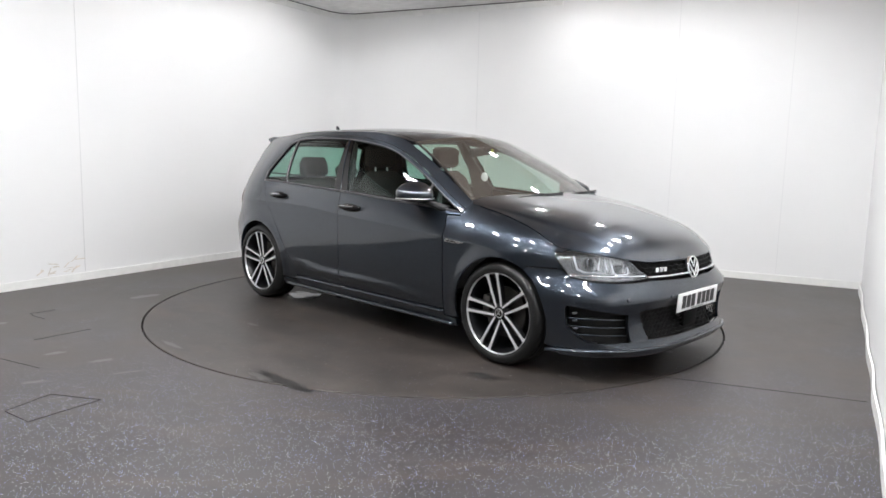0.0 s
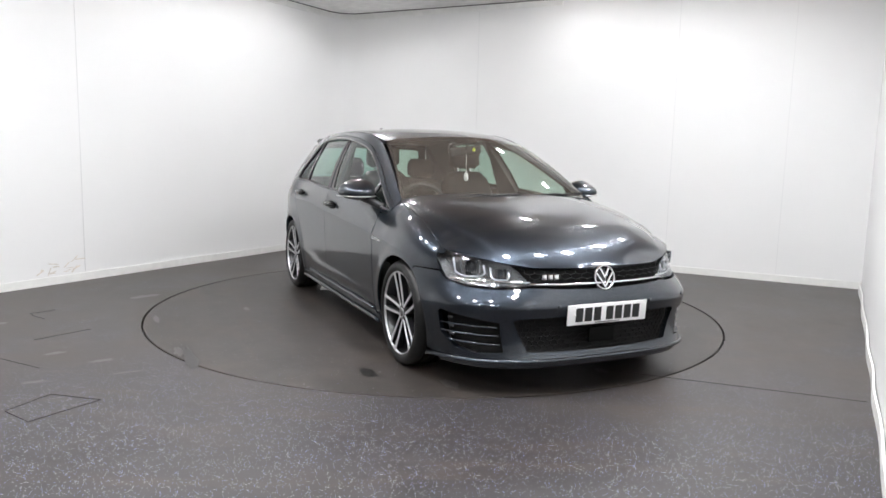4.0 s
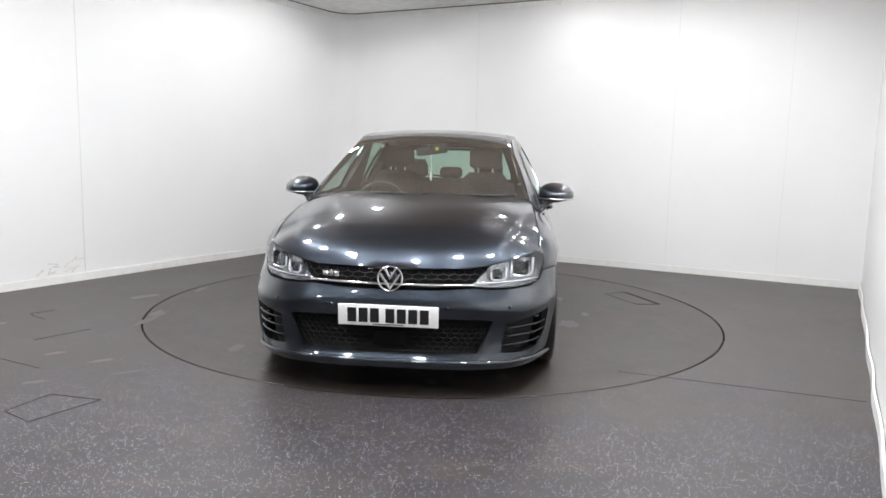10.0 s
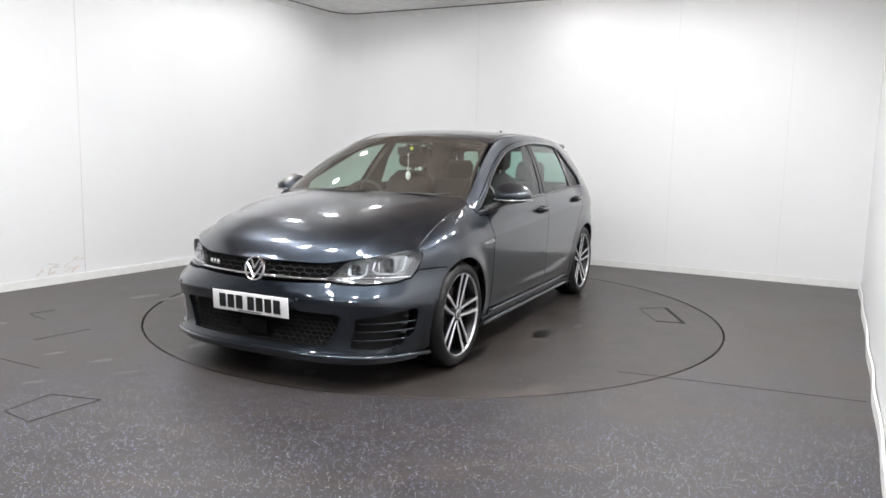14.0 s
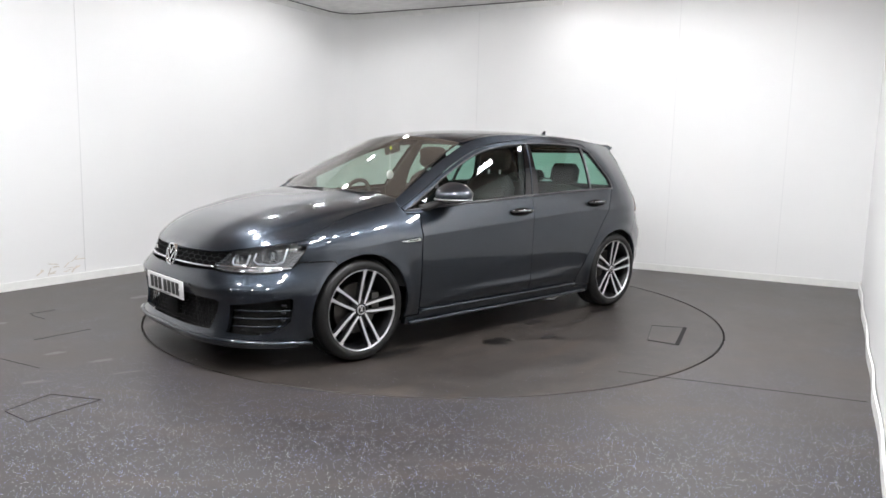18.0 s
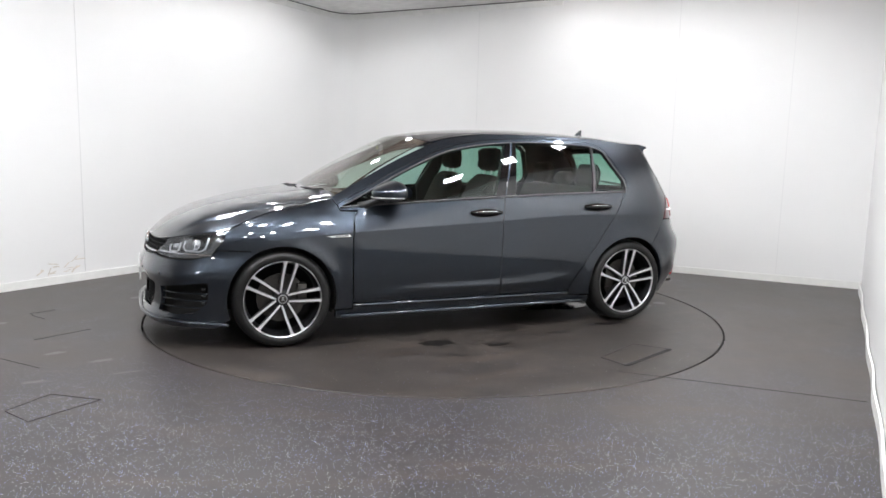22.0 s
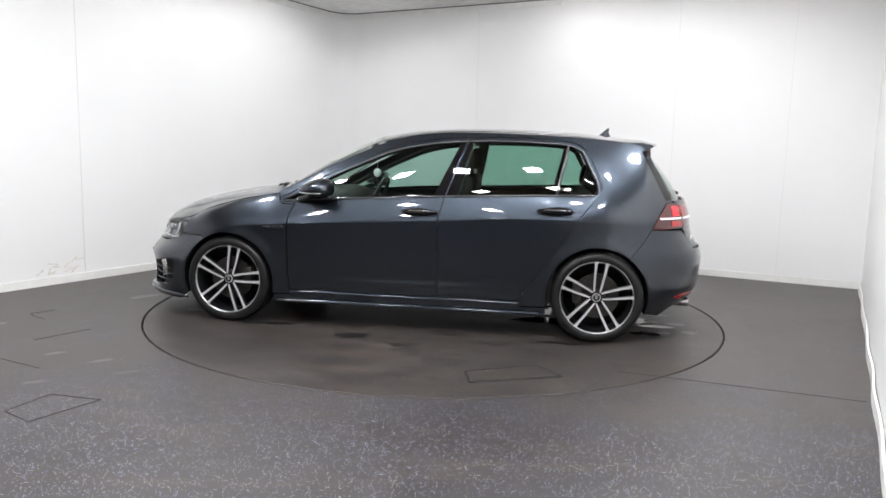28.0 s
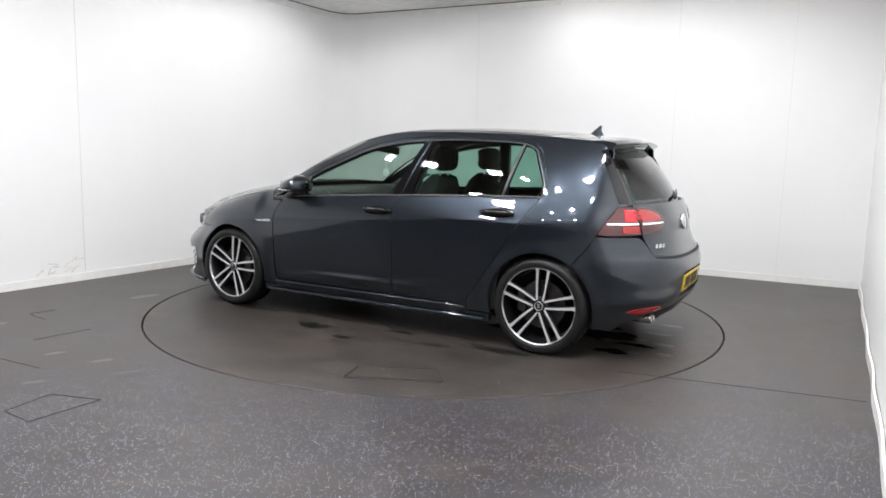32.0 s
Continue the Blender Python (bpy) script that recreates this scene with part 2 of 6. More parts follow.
def lathe(bm, profile, steps=48, axis="Y", m=Matrix(), closed=False):
    """Turns a profile of (radius, height) round an axis."""
    rings = []
    for i in range(steps):
        a = 2 * math.pi * i / steps
        c, s = math.cos(a), math.sin(a)
        ring = []
        for r, h in profile:
            p = (r * c, h, r * s) if axis == "Y" else (r * c, r * s, h) if axis == "Z" else (h, r * c, r * s)
            ring.append(bm.verts.new(m @ Vector(p)))
        rings.append(ring)
    n = len(profile)
    for i in range(steps):
        a, b = rings[i], rings[(i + 1) % steps]
        for j in range(n if closed else n - 1):
            k = (j + 1) % n
            bm.faces.new((a[j], b[j], b[k], a[k]))
    bmesh.ops.recalc_face_normals(bm, faces=bm.faces)


def tube(bm, pts, r, sides=8, cap=True):
    """A round bar of radius r (or one radius a point) along points."""
    pts = [Vector(p) for p in pts]
    rs = r if isinstance(r, (list, tuple)) else [r] * len(pts)
    rings = []
    up = Vector((0, 0, 1))
    for i, p in enumerate(pts):
        d = (pts[min(i + 1, len(pts) - 1)] - pts[max(i - 1, 0)]).normalized()
        if abs(d.dot(up)) > 0.95:
            up = Vector((1, 0, 0))
        a = d.cross(up).normalized()
        b = a.cross(d).normalized()
        rings.append([bm.verts.new(p + rs[i] * (math.cos(2 * math.pi * k / sides) * a + math.sin(2 * math.pi * k / sides) * b)) for k in range(sides)])
    for x, y in zip(rings, rings[1:]):
        for k in range(sides):
            bm.faces.new((x[k], x[(k + 1) % sides], y[(k + 1) % sides], y[k]))
    if cap:
        bm.faces.new(rings[0][::-1])
        bm.faces.new(rings[-1])


def prism(bm, outline, z0, z1, m=Matrix()):
    """An outline of (x, y) raised from z0 to z1."""
    a = [bm.verts.new(m @ Vector((x, y, z0))) for x, y in outline]
    b = [bm.verts.new(m @ Vector((x, y, z1))) for x, y in outline]
    n = len(a)
    bm.faces.new(a[::-1])
    bm.faces.new(b)
    for i in range(n):
        bm.faces.new((a[i], a[(i + 1) % n], b[(i + 1) % n], b[i]))
    bmesh.ops.recalc_face_normals(bm, faces=bm.faces)


def smooth_line(pts, closed=False, step=0.03):
    """A Catmull-Rom line through 2D points, in pieces of about that step."""
    n = len(pts)
    out = []
    for i in range(n if closed else n - 1):
        p1, p2 = pts[i], pts[(i + 1) % n]
        p0 = pts[i - 1] if (closed or i > 0) else p1
        p3 = pts[(i + 2) % n] if (closed or i + 2 < n) else p2
        k = max(1, int(math.hypot(p2[0] - p1[0], p2[1] - p1[1]) / step))
        for j in range(k):
            t = j / k
            out.append(tuple(0.5 * (2 * b + (c - a) * t + (2 * a - 5 * b + 4 * c - d) * t * t + (3 * b - a - 3 * c + d) * t ** 3)
                             for a, b, c, d in zip(p0, p1, p2, p3)))
    if not closed:
        out.append(tuple(pts[-1]))
    return out


def dense(pts, step, closed=True):
    out = []
    n = len(pts)
    for i in range(n if closed else n - 1):
        a, b = pts[i], pts[(i + 1) % n]
        k = max(1, int(round(math.hypot(b[0] - a[0], b[1] - a[1]) / step)))
        out += [(a[0] + (b[0] - a[0]) * j / k, a[1] + (b[1] - a[1]) * j / k) for j in range(k)]
    return out


def inside(p, poly):
    x, y = p
    c = False
    j = len(poly) - 1
    for i in range(len(poly)):
        a, b = poly[i], poly[j]
        if (a[1] > y) != (b[1] > y) and x < (b[0] - a[0]) * (y - a[1]) / (b[1] - a[1]) + a[0]:
            c = not c
        j = i
    return c


def shell(name, outline, surf, mat, parent, label="", holes=(), extra=(), step=0.035, lift=0.0, depth=0.012, flip=False, scale=(1, 1)):
    """A sheet cut to an outline (with holes) on a curved surface surf(a, b), lifted off it and with its rim turned in by depth.
    The shading follows the curved surface itself. scale: metres per unit of a and b."""
    sa, sb = scale
    loops = [dense([(a * sa, b * sb) for a, b in lp], step) for lp in (outline, *holes)]
    verts, edges = [], []
    for lp in loops:
        k = len(verts)
        verts += [Vector(p) for p in lp]
        edges += [(k + i, k + (i + 1) % len(lp)) for i in range(len(lp))]
    flat = np.array([tuple(v) for v in verts])
    lo, hi = flat.min(0), flat.max(0)
    for i in range(int((hi[0] - lo[0]) / step) + 1):
        for j in range(int((hi[1] - lo[1]) / step) + 1):
            p = (lo[0] + step * (i + 0.5 + 0.25 * (j % 2)), lo[1] + step * (j + 0.5))
            if inside(p, loops[0]) and not any(inside(p, h) for h in loops[1:]) and ((flat - p) ** 2).sum(1).min() > (0.45 * step) ** 2:
                verts.append(Vector(p))
    for a, b in extra:
        p = (a * sa, b * sb)
        if inside(p, loops[0]) and not any(inside(p, h) for h in loops[1:]) and ((flat - p) ** 2).sum(1).min() > 0.003 ** 2:
            verts.append(Vector(p))
    vs, es, fs, *_ = delaunay_2d_cdt(verts, edges, [], 0, 1e-6)
    keep = []
    for f in fs:
        c = ((vs[f[0]].x + vs[f[1]].x + vs[f[2]].x) / 3, (vs[f[0]].y + vs[f[1]].y + vs[f[2]].y) / 3)
        if inside(c, loops[0]) and not any(inside(c, h) for h in loops[1:]):
            keep.append(tuple(f))
    e = 0.002

    def frame_at(v):
        a, b = v.x / sa, v.y / sb
        p = Vector(surf(a, b))
        da = Vector(surf(a + e, b)) - Vector(surf(a - e, b))
        db = Vector(surf(a, b + e)) - Vector(surf(a, b - e))
        nn = da.cross(db)
        nn = nn.normalized() if nn.length > 1e-12 else Vector((0, 0, 1))
        return p, (-nn if flip else nn)

    at = [frame_at(v) for v in vs]
    bm = bmesh.new()
    top = [bm.verts.new(p + n * lift) for p, n in at]
    norm = [n for p, n in at]
    count = {}
    for f in keep:
        g = f[::-1] if flip else f
        bm.faces.new([top[i] for i in g])
        for i in range(3):
            count[(g[i], g[(i + 1) % 3])] = True
    rim = {}
    if depth:
        for a, b in list(count):
            if (b, a) not in count:
                for i in (a, b):
                    if i not in rim:
                        p, n = at[i]
                        rim[i] = (bm.verts.new(p + n * lift), bm.verts.new(p + n * (lift - depth)))
                        norm += [n, n]
                bm.faces.new((rim[b][0], rim[a][0], rim[a][1], rim[b][1]))
    bm.verts.index_update()
    loose = [i for i, v in enumerate(bm.verts) if not v.link_faces]
    if loose:
        bad = set(loose)
        norm = [n for i, n in enumerate(norm) if i not in bad]
        bm.verts.ensure_lookup_table()
        for v in [bm.verts[i] for i in loose]:
            bm.verts.remove(v)
    sheet = len(top) - len(loose)
    me = bpy.data.meshes.new(name)
    bm.to_mesh(me)
    bm.free()
    me.materials.append(mat)
    me.shade_smooth()
    # the sheet takes the surface's own normals, the turned-in rim its own
    loop_n = []
    for poly in me.polygons:
        for vi in poly.vertices:
            loop_n.append(tuple(norm[vi]) if max(poly.vertices) < sheet else tuple(poly.normal))
    me.normals_split_custom_set(loop_n)
    ob = new(name, me)
    ob.parent = parent
    if label:
        ob["label"] = label
    return ob


def lerp(x, pts):
    return float(np.interp(x, [p[0] for p in pts], [p[1] for p in pts]))


def ease(x, pts):
    """A smooth curve through (x, value) points given in rising x."""
    n = len(pts)
    if x <= pts[0][0]:
        return pts[0][1] + (x - pts[0][0]) * (pts[1][1] - pts[0][1]) / (pts[1][0] - pts[0][0])
    if x >= pts[-1][0]:
        return pts[-1][1] + (x - pts[-1][0]) * (pts[-1][1] - pts[-2][1]) / (pts[-1][0] - pts[-2][0])
    i = max(k for k in range(n - 1) if pts[k][0] <= x)
    (x1, y1), (x2, y2) = pts[i], pts[i + 1]
    d = x2 - x1
    s1 = (y2 - pts[i - 1][1]) / (x2 - pts[i - 1][0]) if i > 0 else (y2 - y1) / d
    s2 = (pts[i + 2][1] - y1) / (pts[i + 2][0] - x1) if i + 2 < n else (y2 - y1) / d
    t = (x - x1) / d
    return (2 * t ** 3 - 3 * t * t + 1) * y1 + (t ** 3 - 2 * t * t + t) * d * s1 + (3 * t * t - 2 * t ** 3) * y2 + (t ** 3 - t * t) * d * s2


# ---------------------------------------------------------------- the room
def structure(ob, label, category):
    return tagged(ob, label, category, kind="structure")


LEFT_A, CORNER = Vector((-8.2, -7.33)), Vector((-1.311, 4.085))
RIGHT_C = Vector((4.262, 1.244))
RIGHT_END = Vector((-0.805, -7.81))
BACK_DIR = (RIGHT_C - CORNER).normalized()
LEFT_DIR = (CORNER - LEFT_A).normalized()
RIGHT_DIR = (RIGHT_END - RIGHT_C).normalized()
ROUND = 0.32
WALL_TOP = 3.30


def corner_arc():
    """Plan points of the rounded inside corner from the left wall to the back wall."""
    half = math.acos(max(-1, min(1, (-LEFT_DIR).dot(BACK_DIR)))) / 2
    run = ROUND / math.tan(half)
    a, b = CORNER - LEFT_DIR * run, CORNER + BACK_DIR * run
    mid = (-LEFT_DIR + BACK_DIR).normalized()
    c = CORNER + mid * (ROUND / math.sin(half))
    a0 = math.atan2(a.y - c.y, a.x - c.x)
    a1 = math.atan2(b.y - c.y, b.x - c.x)
    while a1 > a0 + math.pi:
        a1 -= 2 * math.pi
    while a1 < a0 - math.pi:
        a1 += 2 * math.pi
    return [c + ROUND * Vector((math.cos(a0 + (a1 - a0) * i / 14), math.sin(a0 + (a1 - a0) * i / 14))) for i in range(15)]


ARC = corner_arc()


def ribbon(name, line, z0, z1, thick, mat, inner=0.0):
    """A wall along plan points, its inner face on the line moved in by inner, its thickness to the outside (left of the way)."""
    bm = bmesh.new()
    n = len(line)
    rows = []
    for i, p in enumerate(line):
        d = (line[min(i + 1, n - 1)] - line[max(i - 1, 0)]).normalized()
        out = Vector((-d.y, d.x))
        a, b = p - out * inner, p + out * thick
        rows.append([bm.verts.new((*a, z0)), bm.verts.new((*a, z1)), bm.verts.new((*b, z1)), bm.verts.new((*b, z0))])
    for r, s in zip(rows, rows[1:]):
        for k in range(4):
            bm.faces.new((r[k], r[(k + 1) % 4], s[(k + 1) % 4], s[k]))
    bm.faces.new(rows[0])
    bm.faces.new(rows[-1][::-1])
    bmesh.ops.recalc_face_normals(bm, faces=bm.faces)
    ob = link(name, bm, mat)
    autosharp(ob, 25)
    return ob


def build_room():
    split = ARC[7]
    # M_BACK stretches lie out of view and tone down the paint's reflections
    near = CORNER - LEFT_DIR * 8.6
    structure(ribbon("wall_left", [LEFT_A, near], -0.05, WALL_TOP, 0.12, M_BACK), "unseen stretch of wall, grey to darken the car's reflections", "wall")
    structure(ribbon("wall_left", [near, *ARC[:8]], -0.05, WALL_TOP, 0.12, M_WALL), "smooth white painted wall panels, lightly scuffed", "wall")
    structure(ribbon("wall_back", [split, *ARC[8:], RIGHT_C], -0.05, WALL_TOP, 0.12, M_WALL), "smooth white painted wall with faint panel joints", "wall")
    stop = RIGHT_C + RIGHT_DIR * 6.2
    structure(ribbon("wall_right", [RIGHT_C, stop], -0.05, WALL_TOP, 0.12, M_WALL), "white wall panels running past the camera", "wall")
    structure(ribbon("wall_right", [stop, RIGHT_END], -0.05, WALL_TOP, 0.12, M_BACK), "unseen stretch of wall, grey to darken the car's reflections", "wall")
    structure(ribbon("wall_front", [RIGHT_END, LEFT_A], -0.05, WALL_TOP, 0.12, M_BACK), "unseen wall behind the camera, grey to darken the car's reflections", "wall")
    structure(ribbon("baseboard", [near, *ARC, RIGHT_C + RIGHT_DIR * 0.0], 0.0, 0.072, -0.001, M_SKIRT, 0.016), "white painted skirting board, scuffed brown", "baseboard")
    # the skirting on the right wall has come away in waves
    wave = []
    out = Vector((-RIGHT_DIR.y, RIGHT_DIR.x))
    length = 6.2
    for i in range(90):
        d = 0.02 + i * (length - 0.02) / 89
        wave.append(RIGHT_C + RIGHT_DIR * d - out * (0.004 + 0.010 * (0.5 + 0.5 * math.sin(d * 5.1 + 0.7 * math.sin(d * 1.7)))))
    structure(ribbon("baseboard", wave, 0.0, 0.075, -0.001, M_SKIRT, 0.013), "white flexible skirting strip coming away in waves", "baseboard")
    # trim under the pale ceiling corner
    trim_end = CORNER + BACK_DIR * 3.03
    structure(ribbon("trim", [LEFT_A, *ARC, trim_end], 2.958, 3.026, -0.001, M_SKIRT, 0.014), "white trim along the top of the wall", "trim")
    # a solid black strip stands for the shade between trim and ceiling
    structure(ribbon("trim", [LEFT_A, *ARC, trim_end], 3.026, 3.037, -0.001, M_GAP, 0.010), "black strip for the shade over the wall trim", "trim")
    # pale plaster ceiling in the corner, dark boards elsewhere
    bm = bmesh.new()
    inward = Vector((BACK_DIR.y, -BACK_DIR.x))
    left_end = CORNER - LEFT_DIR * 1.6
    pts = [left_end, CORNER, trim_end]
    prism(bm, [tuple(p) for p in pts], 3.036, 3.086)
    structure(link("ceiling", bm, M_CEIL_PALE, smooth=False), "pale plastered ceiling piece over the rounded corner", "ceiling")
    bm = bmesh.new()
    o = [LEFT_A - LEFT_DIR * 0.2, CORNER + LEFT_DIR * 0.2, RIGHT_C + BACK_DIR * 0.2, RIGHT_END + RIGHT_DIR * 0.2]
    prism(bm, [tuple(p) for p in o], 3.12, 3.2)
    structure(link("ceiling", bm, M_CEIL, smooth=False), "dark brown boarded ceiling", "ceiling")
    # faint joints between wall panels
    for base, d, out, dist, w in ((CORNER, BACK_DIR, inward, 4.34, 0.004), (CORNER, BACK_DIR, inward, 1.99, 0.003), (CORNER, BACK_DIR, inward, 5.47, 0.003),
                                  (CORNER, -LEFT_DIR, Vector((LEFT_DIR.y, -LEFT_DIR.x)), 3.79, 0.005)):
        bm = bmesh.new()
        p = base + d * dist + out * 0.0005
        box(bm, (w, 0.003, 2.86), Matrix.Translation((p.x, p.y, 1.52)) @ Matrix.Rotation(math.atan2(d.y, d.x), 4, "Z"))
        structure(link("panel_joint", bm, M_JOINT, smooth=False), "thin vertical joint between white wall panels", "trim")
    # brown scuffs low on the left wall
    rnd = random.Random(3)
    out = Vector((LEFT_DIR.y, -LEFT_DIR.x))
    for k in range(16):
        bm = bmesh.new()
        d = 3.96 + rnd.gauss(0, 0.13)
        z = 0.10 + abs(rnd.gauss(0, 0.05))
        p = CORNER - LEFT_DIR * d + out * 0.002
        a = rnd.uniform(-1.2, 0.2)
        box(bm, (rnd.uniform(0.02, 0.10), 0.002, rnd.uniform(0.003, 0.010)), Matrix.Translation((p.x, p.y, z)) @ Matrix.Rotation(math.atan2(LEFT_DIR.y, LEFT_DIR.x), 4, "Z") @ Matrix.Rotation(a, 4, "Y"))
        tagged(link("scuff_mark", bm, M_SCUFF, smooth=False), "faint brown scuff on the white wall", "scuff", "scuffs low on the wall")
    # floor with a round hole for the turntable
    bm = bmesh.new()
    n = 160
    ring = [bm.verts.new(((TABLE_R + 0.006) * math.cos(2 * math.pi * i / n), (TABLE_R + 0.006) * math.sin(2 * math.pi * i / n), 0)) for i in range(n)]
    low = [bm.verts.new((v.co.x, v.co.y, -0.06)) for v in ring]
    far = [bm.verts.new((12 * math.cos(2 * math.pi * i / n), 12 * math.sin(2 * math.pi * i / n), 0)) for i in range(n)]
    for i in range(n):
        j = (i + 1) % n
        bm.faces.new((ring[i], far[i], far[j], ring[j]))
        bm.faces.new((ring[j], low[j], low[i], ring[i]))
    structure(link("floor", bm, M_FLOOR, smooth=False), "dark grey speckled safety flooring, dusty and worn", "floor")
    bm = bmesh.new()
    bmesh.ops.create_circle(bm, cap_ends=True, radius=TABLE_R + 0.05, segments=96)
    bmesh.ops.translate(bm, vec=(0, 0, -0.055), verts=bm.verts)
    structure(link("floor", bm, M_GAP, smooth=False), "dark pit below the turntable rim", "floor")


def lamp_unit(x, y, turn, size=1.0):
    root = tagged(new("ceiling_light"), "small square white ceiling panel light out of view, switched on", "ceiling light", "ceiling lamps round the turntable")
    for k in range(4):
        bm = bmesh.new()
        box(bm, (0.2 * size + 0.036, 0.016, 0.03), Matrix.Rotation(k * math.pi / 2, 4, "Z") @ Matrix.Translation((0.008, 0.1 * size + 0.010, 0.0)), 0.003)
        part("bezel", bm, M_LAMP_CASE, root)
    bm = bmesh.new()
    box(bm, (0.2 * size, 0.2 * size, 0.024), Matrix.Translation((0, 0, -0.006)), 0.004)
    part("diffuser", bm, M_LAMP, root, smooth=False)
    root.matrix_basis = pose(x, y, 3.106, 0, 0, turn)
    return root


def build_lamps():
    # a ring of flush panels over the rim of the turntable, open at the back, and two extra rows added before it
    for k in range(8):
        a = LAMP_TURN + 22.5 * k
        lamp_unit(LAMP_RING * math.cos(radians(a)), LAMP_RING * math.sin(radians(a)), a)
    for x, y in LAMP_ROWS:
        lamp_unit(x, y, 30)
    # smaller ones added along the two walls behind the turntable, to brighten them
    for x, y in FILL_SPOTS:
        lamp_unit(x, y, -27, 0.64)


build_room()
build_lamps()


# ---------------------------------------------------------------- the turntable
def build_table():
    root = tagged(new("turntable"), "round dark rubber-covered turntable set flush in the floor", "turntable")
    n = 160
    bm = bmesh.new()
    prof = [(0.0, 0.0), (TABLE_R - 0.012, 0.0), (TABLE_R - 0.008, -0.002), (TABLE_R - 0.006, -0.05)]
    rings = []
    for r, z in prof[1:]:
        rings.append([bm.verts.new((r * math.cos(2 * math.pi * i / n), r * math.sin(2 * math.pi * i / n), z)) for i in range(n)])
    bm.faces.new(rings[0])
    for a, b in zip(rings, rings[1:]):
        for i in range(n):
            bm.faces.new((a[i], b[i], b[(i + 1) % n], a[(i + 1) % n]))
    part("disc", bm, M_TABLE, root, smooth=False)

    def strip(a, b, w, mat):
        bm = bmesh.new()
        a, b = Vector(a), Vector(b)
        d = b - a
        box(bm, (d.length, w, 0.002), Matrix.Translation((*(a + b) / 2, 0.0012)) @ Matrix.Rotation(math.atan2(d.y, d.x), 4, "Z"))
        part("hatch_seam", bm, mat, root, smooth=False)

    s = CAR_SHIFT
    hatch = [(-0.53 + s, 1.70), (-0.575 + s, 1.90), (-1.09 + s, 1.68), (-0.94 + s, 1.49)]
    for i in range(4):
        strip(hatch[i], hatch[(i + 1) % 4], (0.015, 0.028, 0.003, 0.003)[i], M_GAP if i < 2 else M_SEAM)
    rnd = random.Random(4)

    def blot(name, x, y, rx, ry, mat, label):
        bm = bmesh.new()
        k = 26
        ph = rnd.uniform(0, 6)
        vs = [bm.verts.new((x + rx * math.cos(2 * math.pi * i / k) * (1 + 0.22 * math.sin(3 * i * 0.7 + ph) + 0.12 * rnd.uniform(-1, 1)),
                            y + ry * math.sin(2 * math.pi * i / k) * (1 + 0.22 * math.sin(2 * i * 0.6 + ph) + 0.12 * rnd.uniform(-1, 1)), 0.0022)) for i in range(k)]
        bm.faces.new(vs)
        part(name, bm, mat, root, label, smooth=False)

    blot("oil_stain", 0.335 + s, 1.066, 0.12, 0.07, M_OIL, "dark oily patch")
    for x, y, rx, ry in ((-0.22, 0.87, 0.10, 0.035), (0.04, 1.22, 0.07, 0.03), (-0.55, 1.05, 0.08, 0.03), (0.85, -2.0, 0.24, 0.035), (1.15, 0.86, 0.22, 0.05), (-1.05, 0.92, 0.20, 0.05), (1.5, -1.1, 0.09, 0.04)):
        blot("oil_stain", x, y, rx, ry, M_OIL, "dark oily patch")
    for x, y, rx, ry in ((-1.15, -0.10, 0.34, 0.22), (-0.72, -0.22, 0.24, 0.15), (-1.0, 0.28, 0.30, 0.12), (-1.48, 0.12, 0.20, 0.15), (-1.62, 0.52, 0.12, 0.06), (-1.72, 0.28, 0.14, 0.04), (-1.05, -0.55, 0.16, 0.12)):
        blot("puddle", x, y, rx, ry, M_PUDDLE, "thin wet film on the rubber")
    for x, y, rx, ry in ((-1.79, -0.12, 0.09, 0.03), (-1.76, 0.48, 0.05, 0.04), (-1.82, -0.43, 0.08, 0.03), (-1.94, 0.42, 0.05, 0.05), (-1.89, 0.17, 0.07, 0.04), (-1.71, 0.13, 0.06, 0.03), (-1.55, 0.25, 0.08, 0.03),
                         (0.68, -2.05, 0.10, 0.03), (-0.40, -1.45, 0.06, 0.02), (-0.26, -2.12, 0.12, 0.02), (1.85, -0.75, 0.08, 0.04), (1.8, 0.6, 0.06, 0.04), (1.95, 0.2, 0.05, 0.03)):
        blot("water_mark", x, y, rx, ry, M_STAIN, "dried pale water mark")
    return root


table = build_table()


def floor_marks():
    def strip(a, b, w=0.008):
        bm = bmesh.new()
        a, b = Vector(a), Vector(b)
        d = b - a
        box(bm, (d.length, w, 0.002), Matrix.Translation((*(a + b) / 2, 0.0011)) @ Matrix.Rotation(math.atan2(d.y, d.x), 4, "Z"))
        structure(link("floor_seam", bm, M_SEAM, smooth=False), "thin cut line in the dark flooring", "floor seam")

    rnd = random.Random(9)
    for a, b, w in FLOOR_SEAMS:
        strip(a, b, w * 0.3)
    for x, y, rx, ry, turn in FLOOR_MARKS:
        bm = bmesh.new()
        c, s = math.cos(turn), math.sin(turn)
        k = 22
        vs = []
        for i in range(k):
            a = 2 * math.pi * i / k
            q = 1 + 0.25 * rnd.uniform(-1, 1)
            u, v = rx * math.cos(a) * q, ry * math.sin(a) * q
            vs.append(bm.verts.new((x + c * u - s * v, y + s * u + c * v, 0.0022)))
        bm.faces.new(vs)
        tagged(link("water_mark", bm, M_STAIN, smooth=False), "dried pale water mark on the dark floor", "stain", "water marks on the floor")


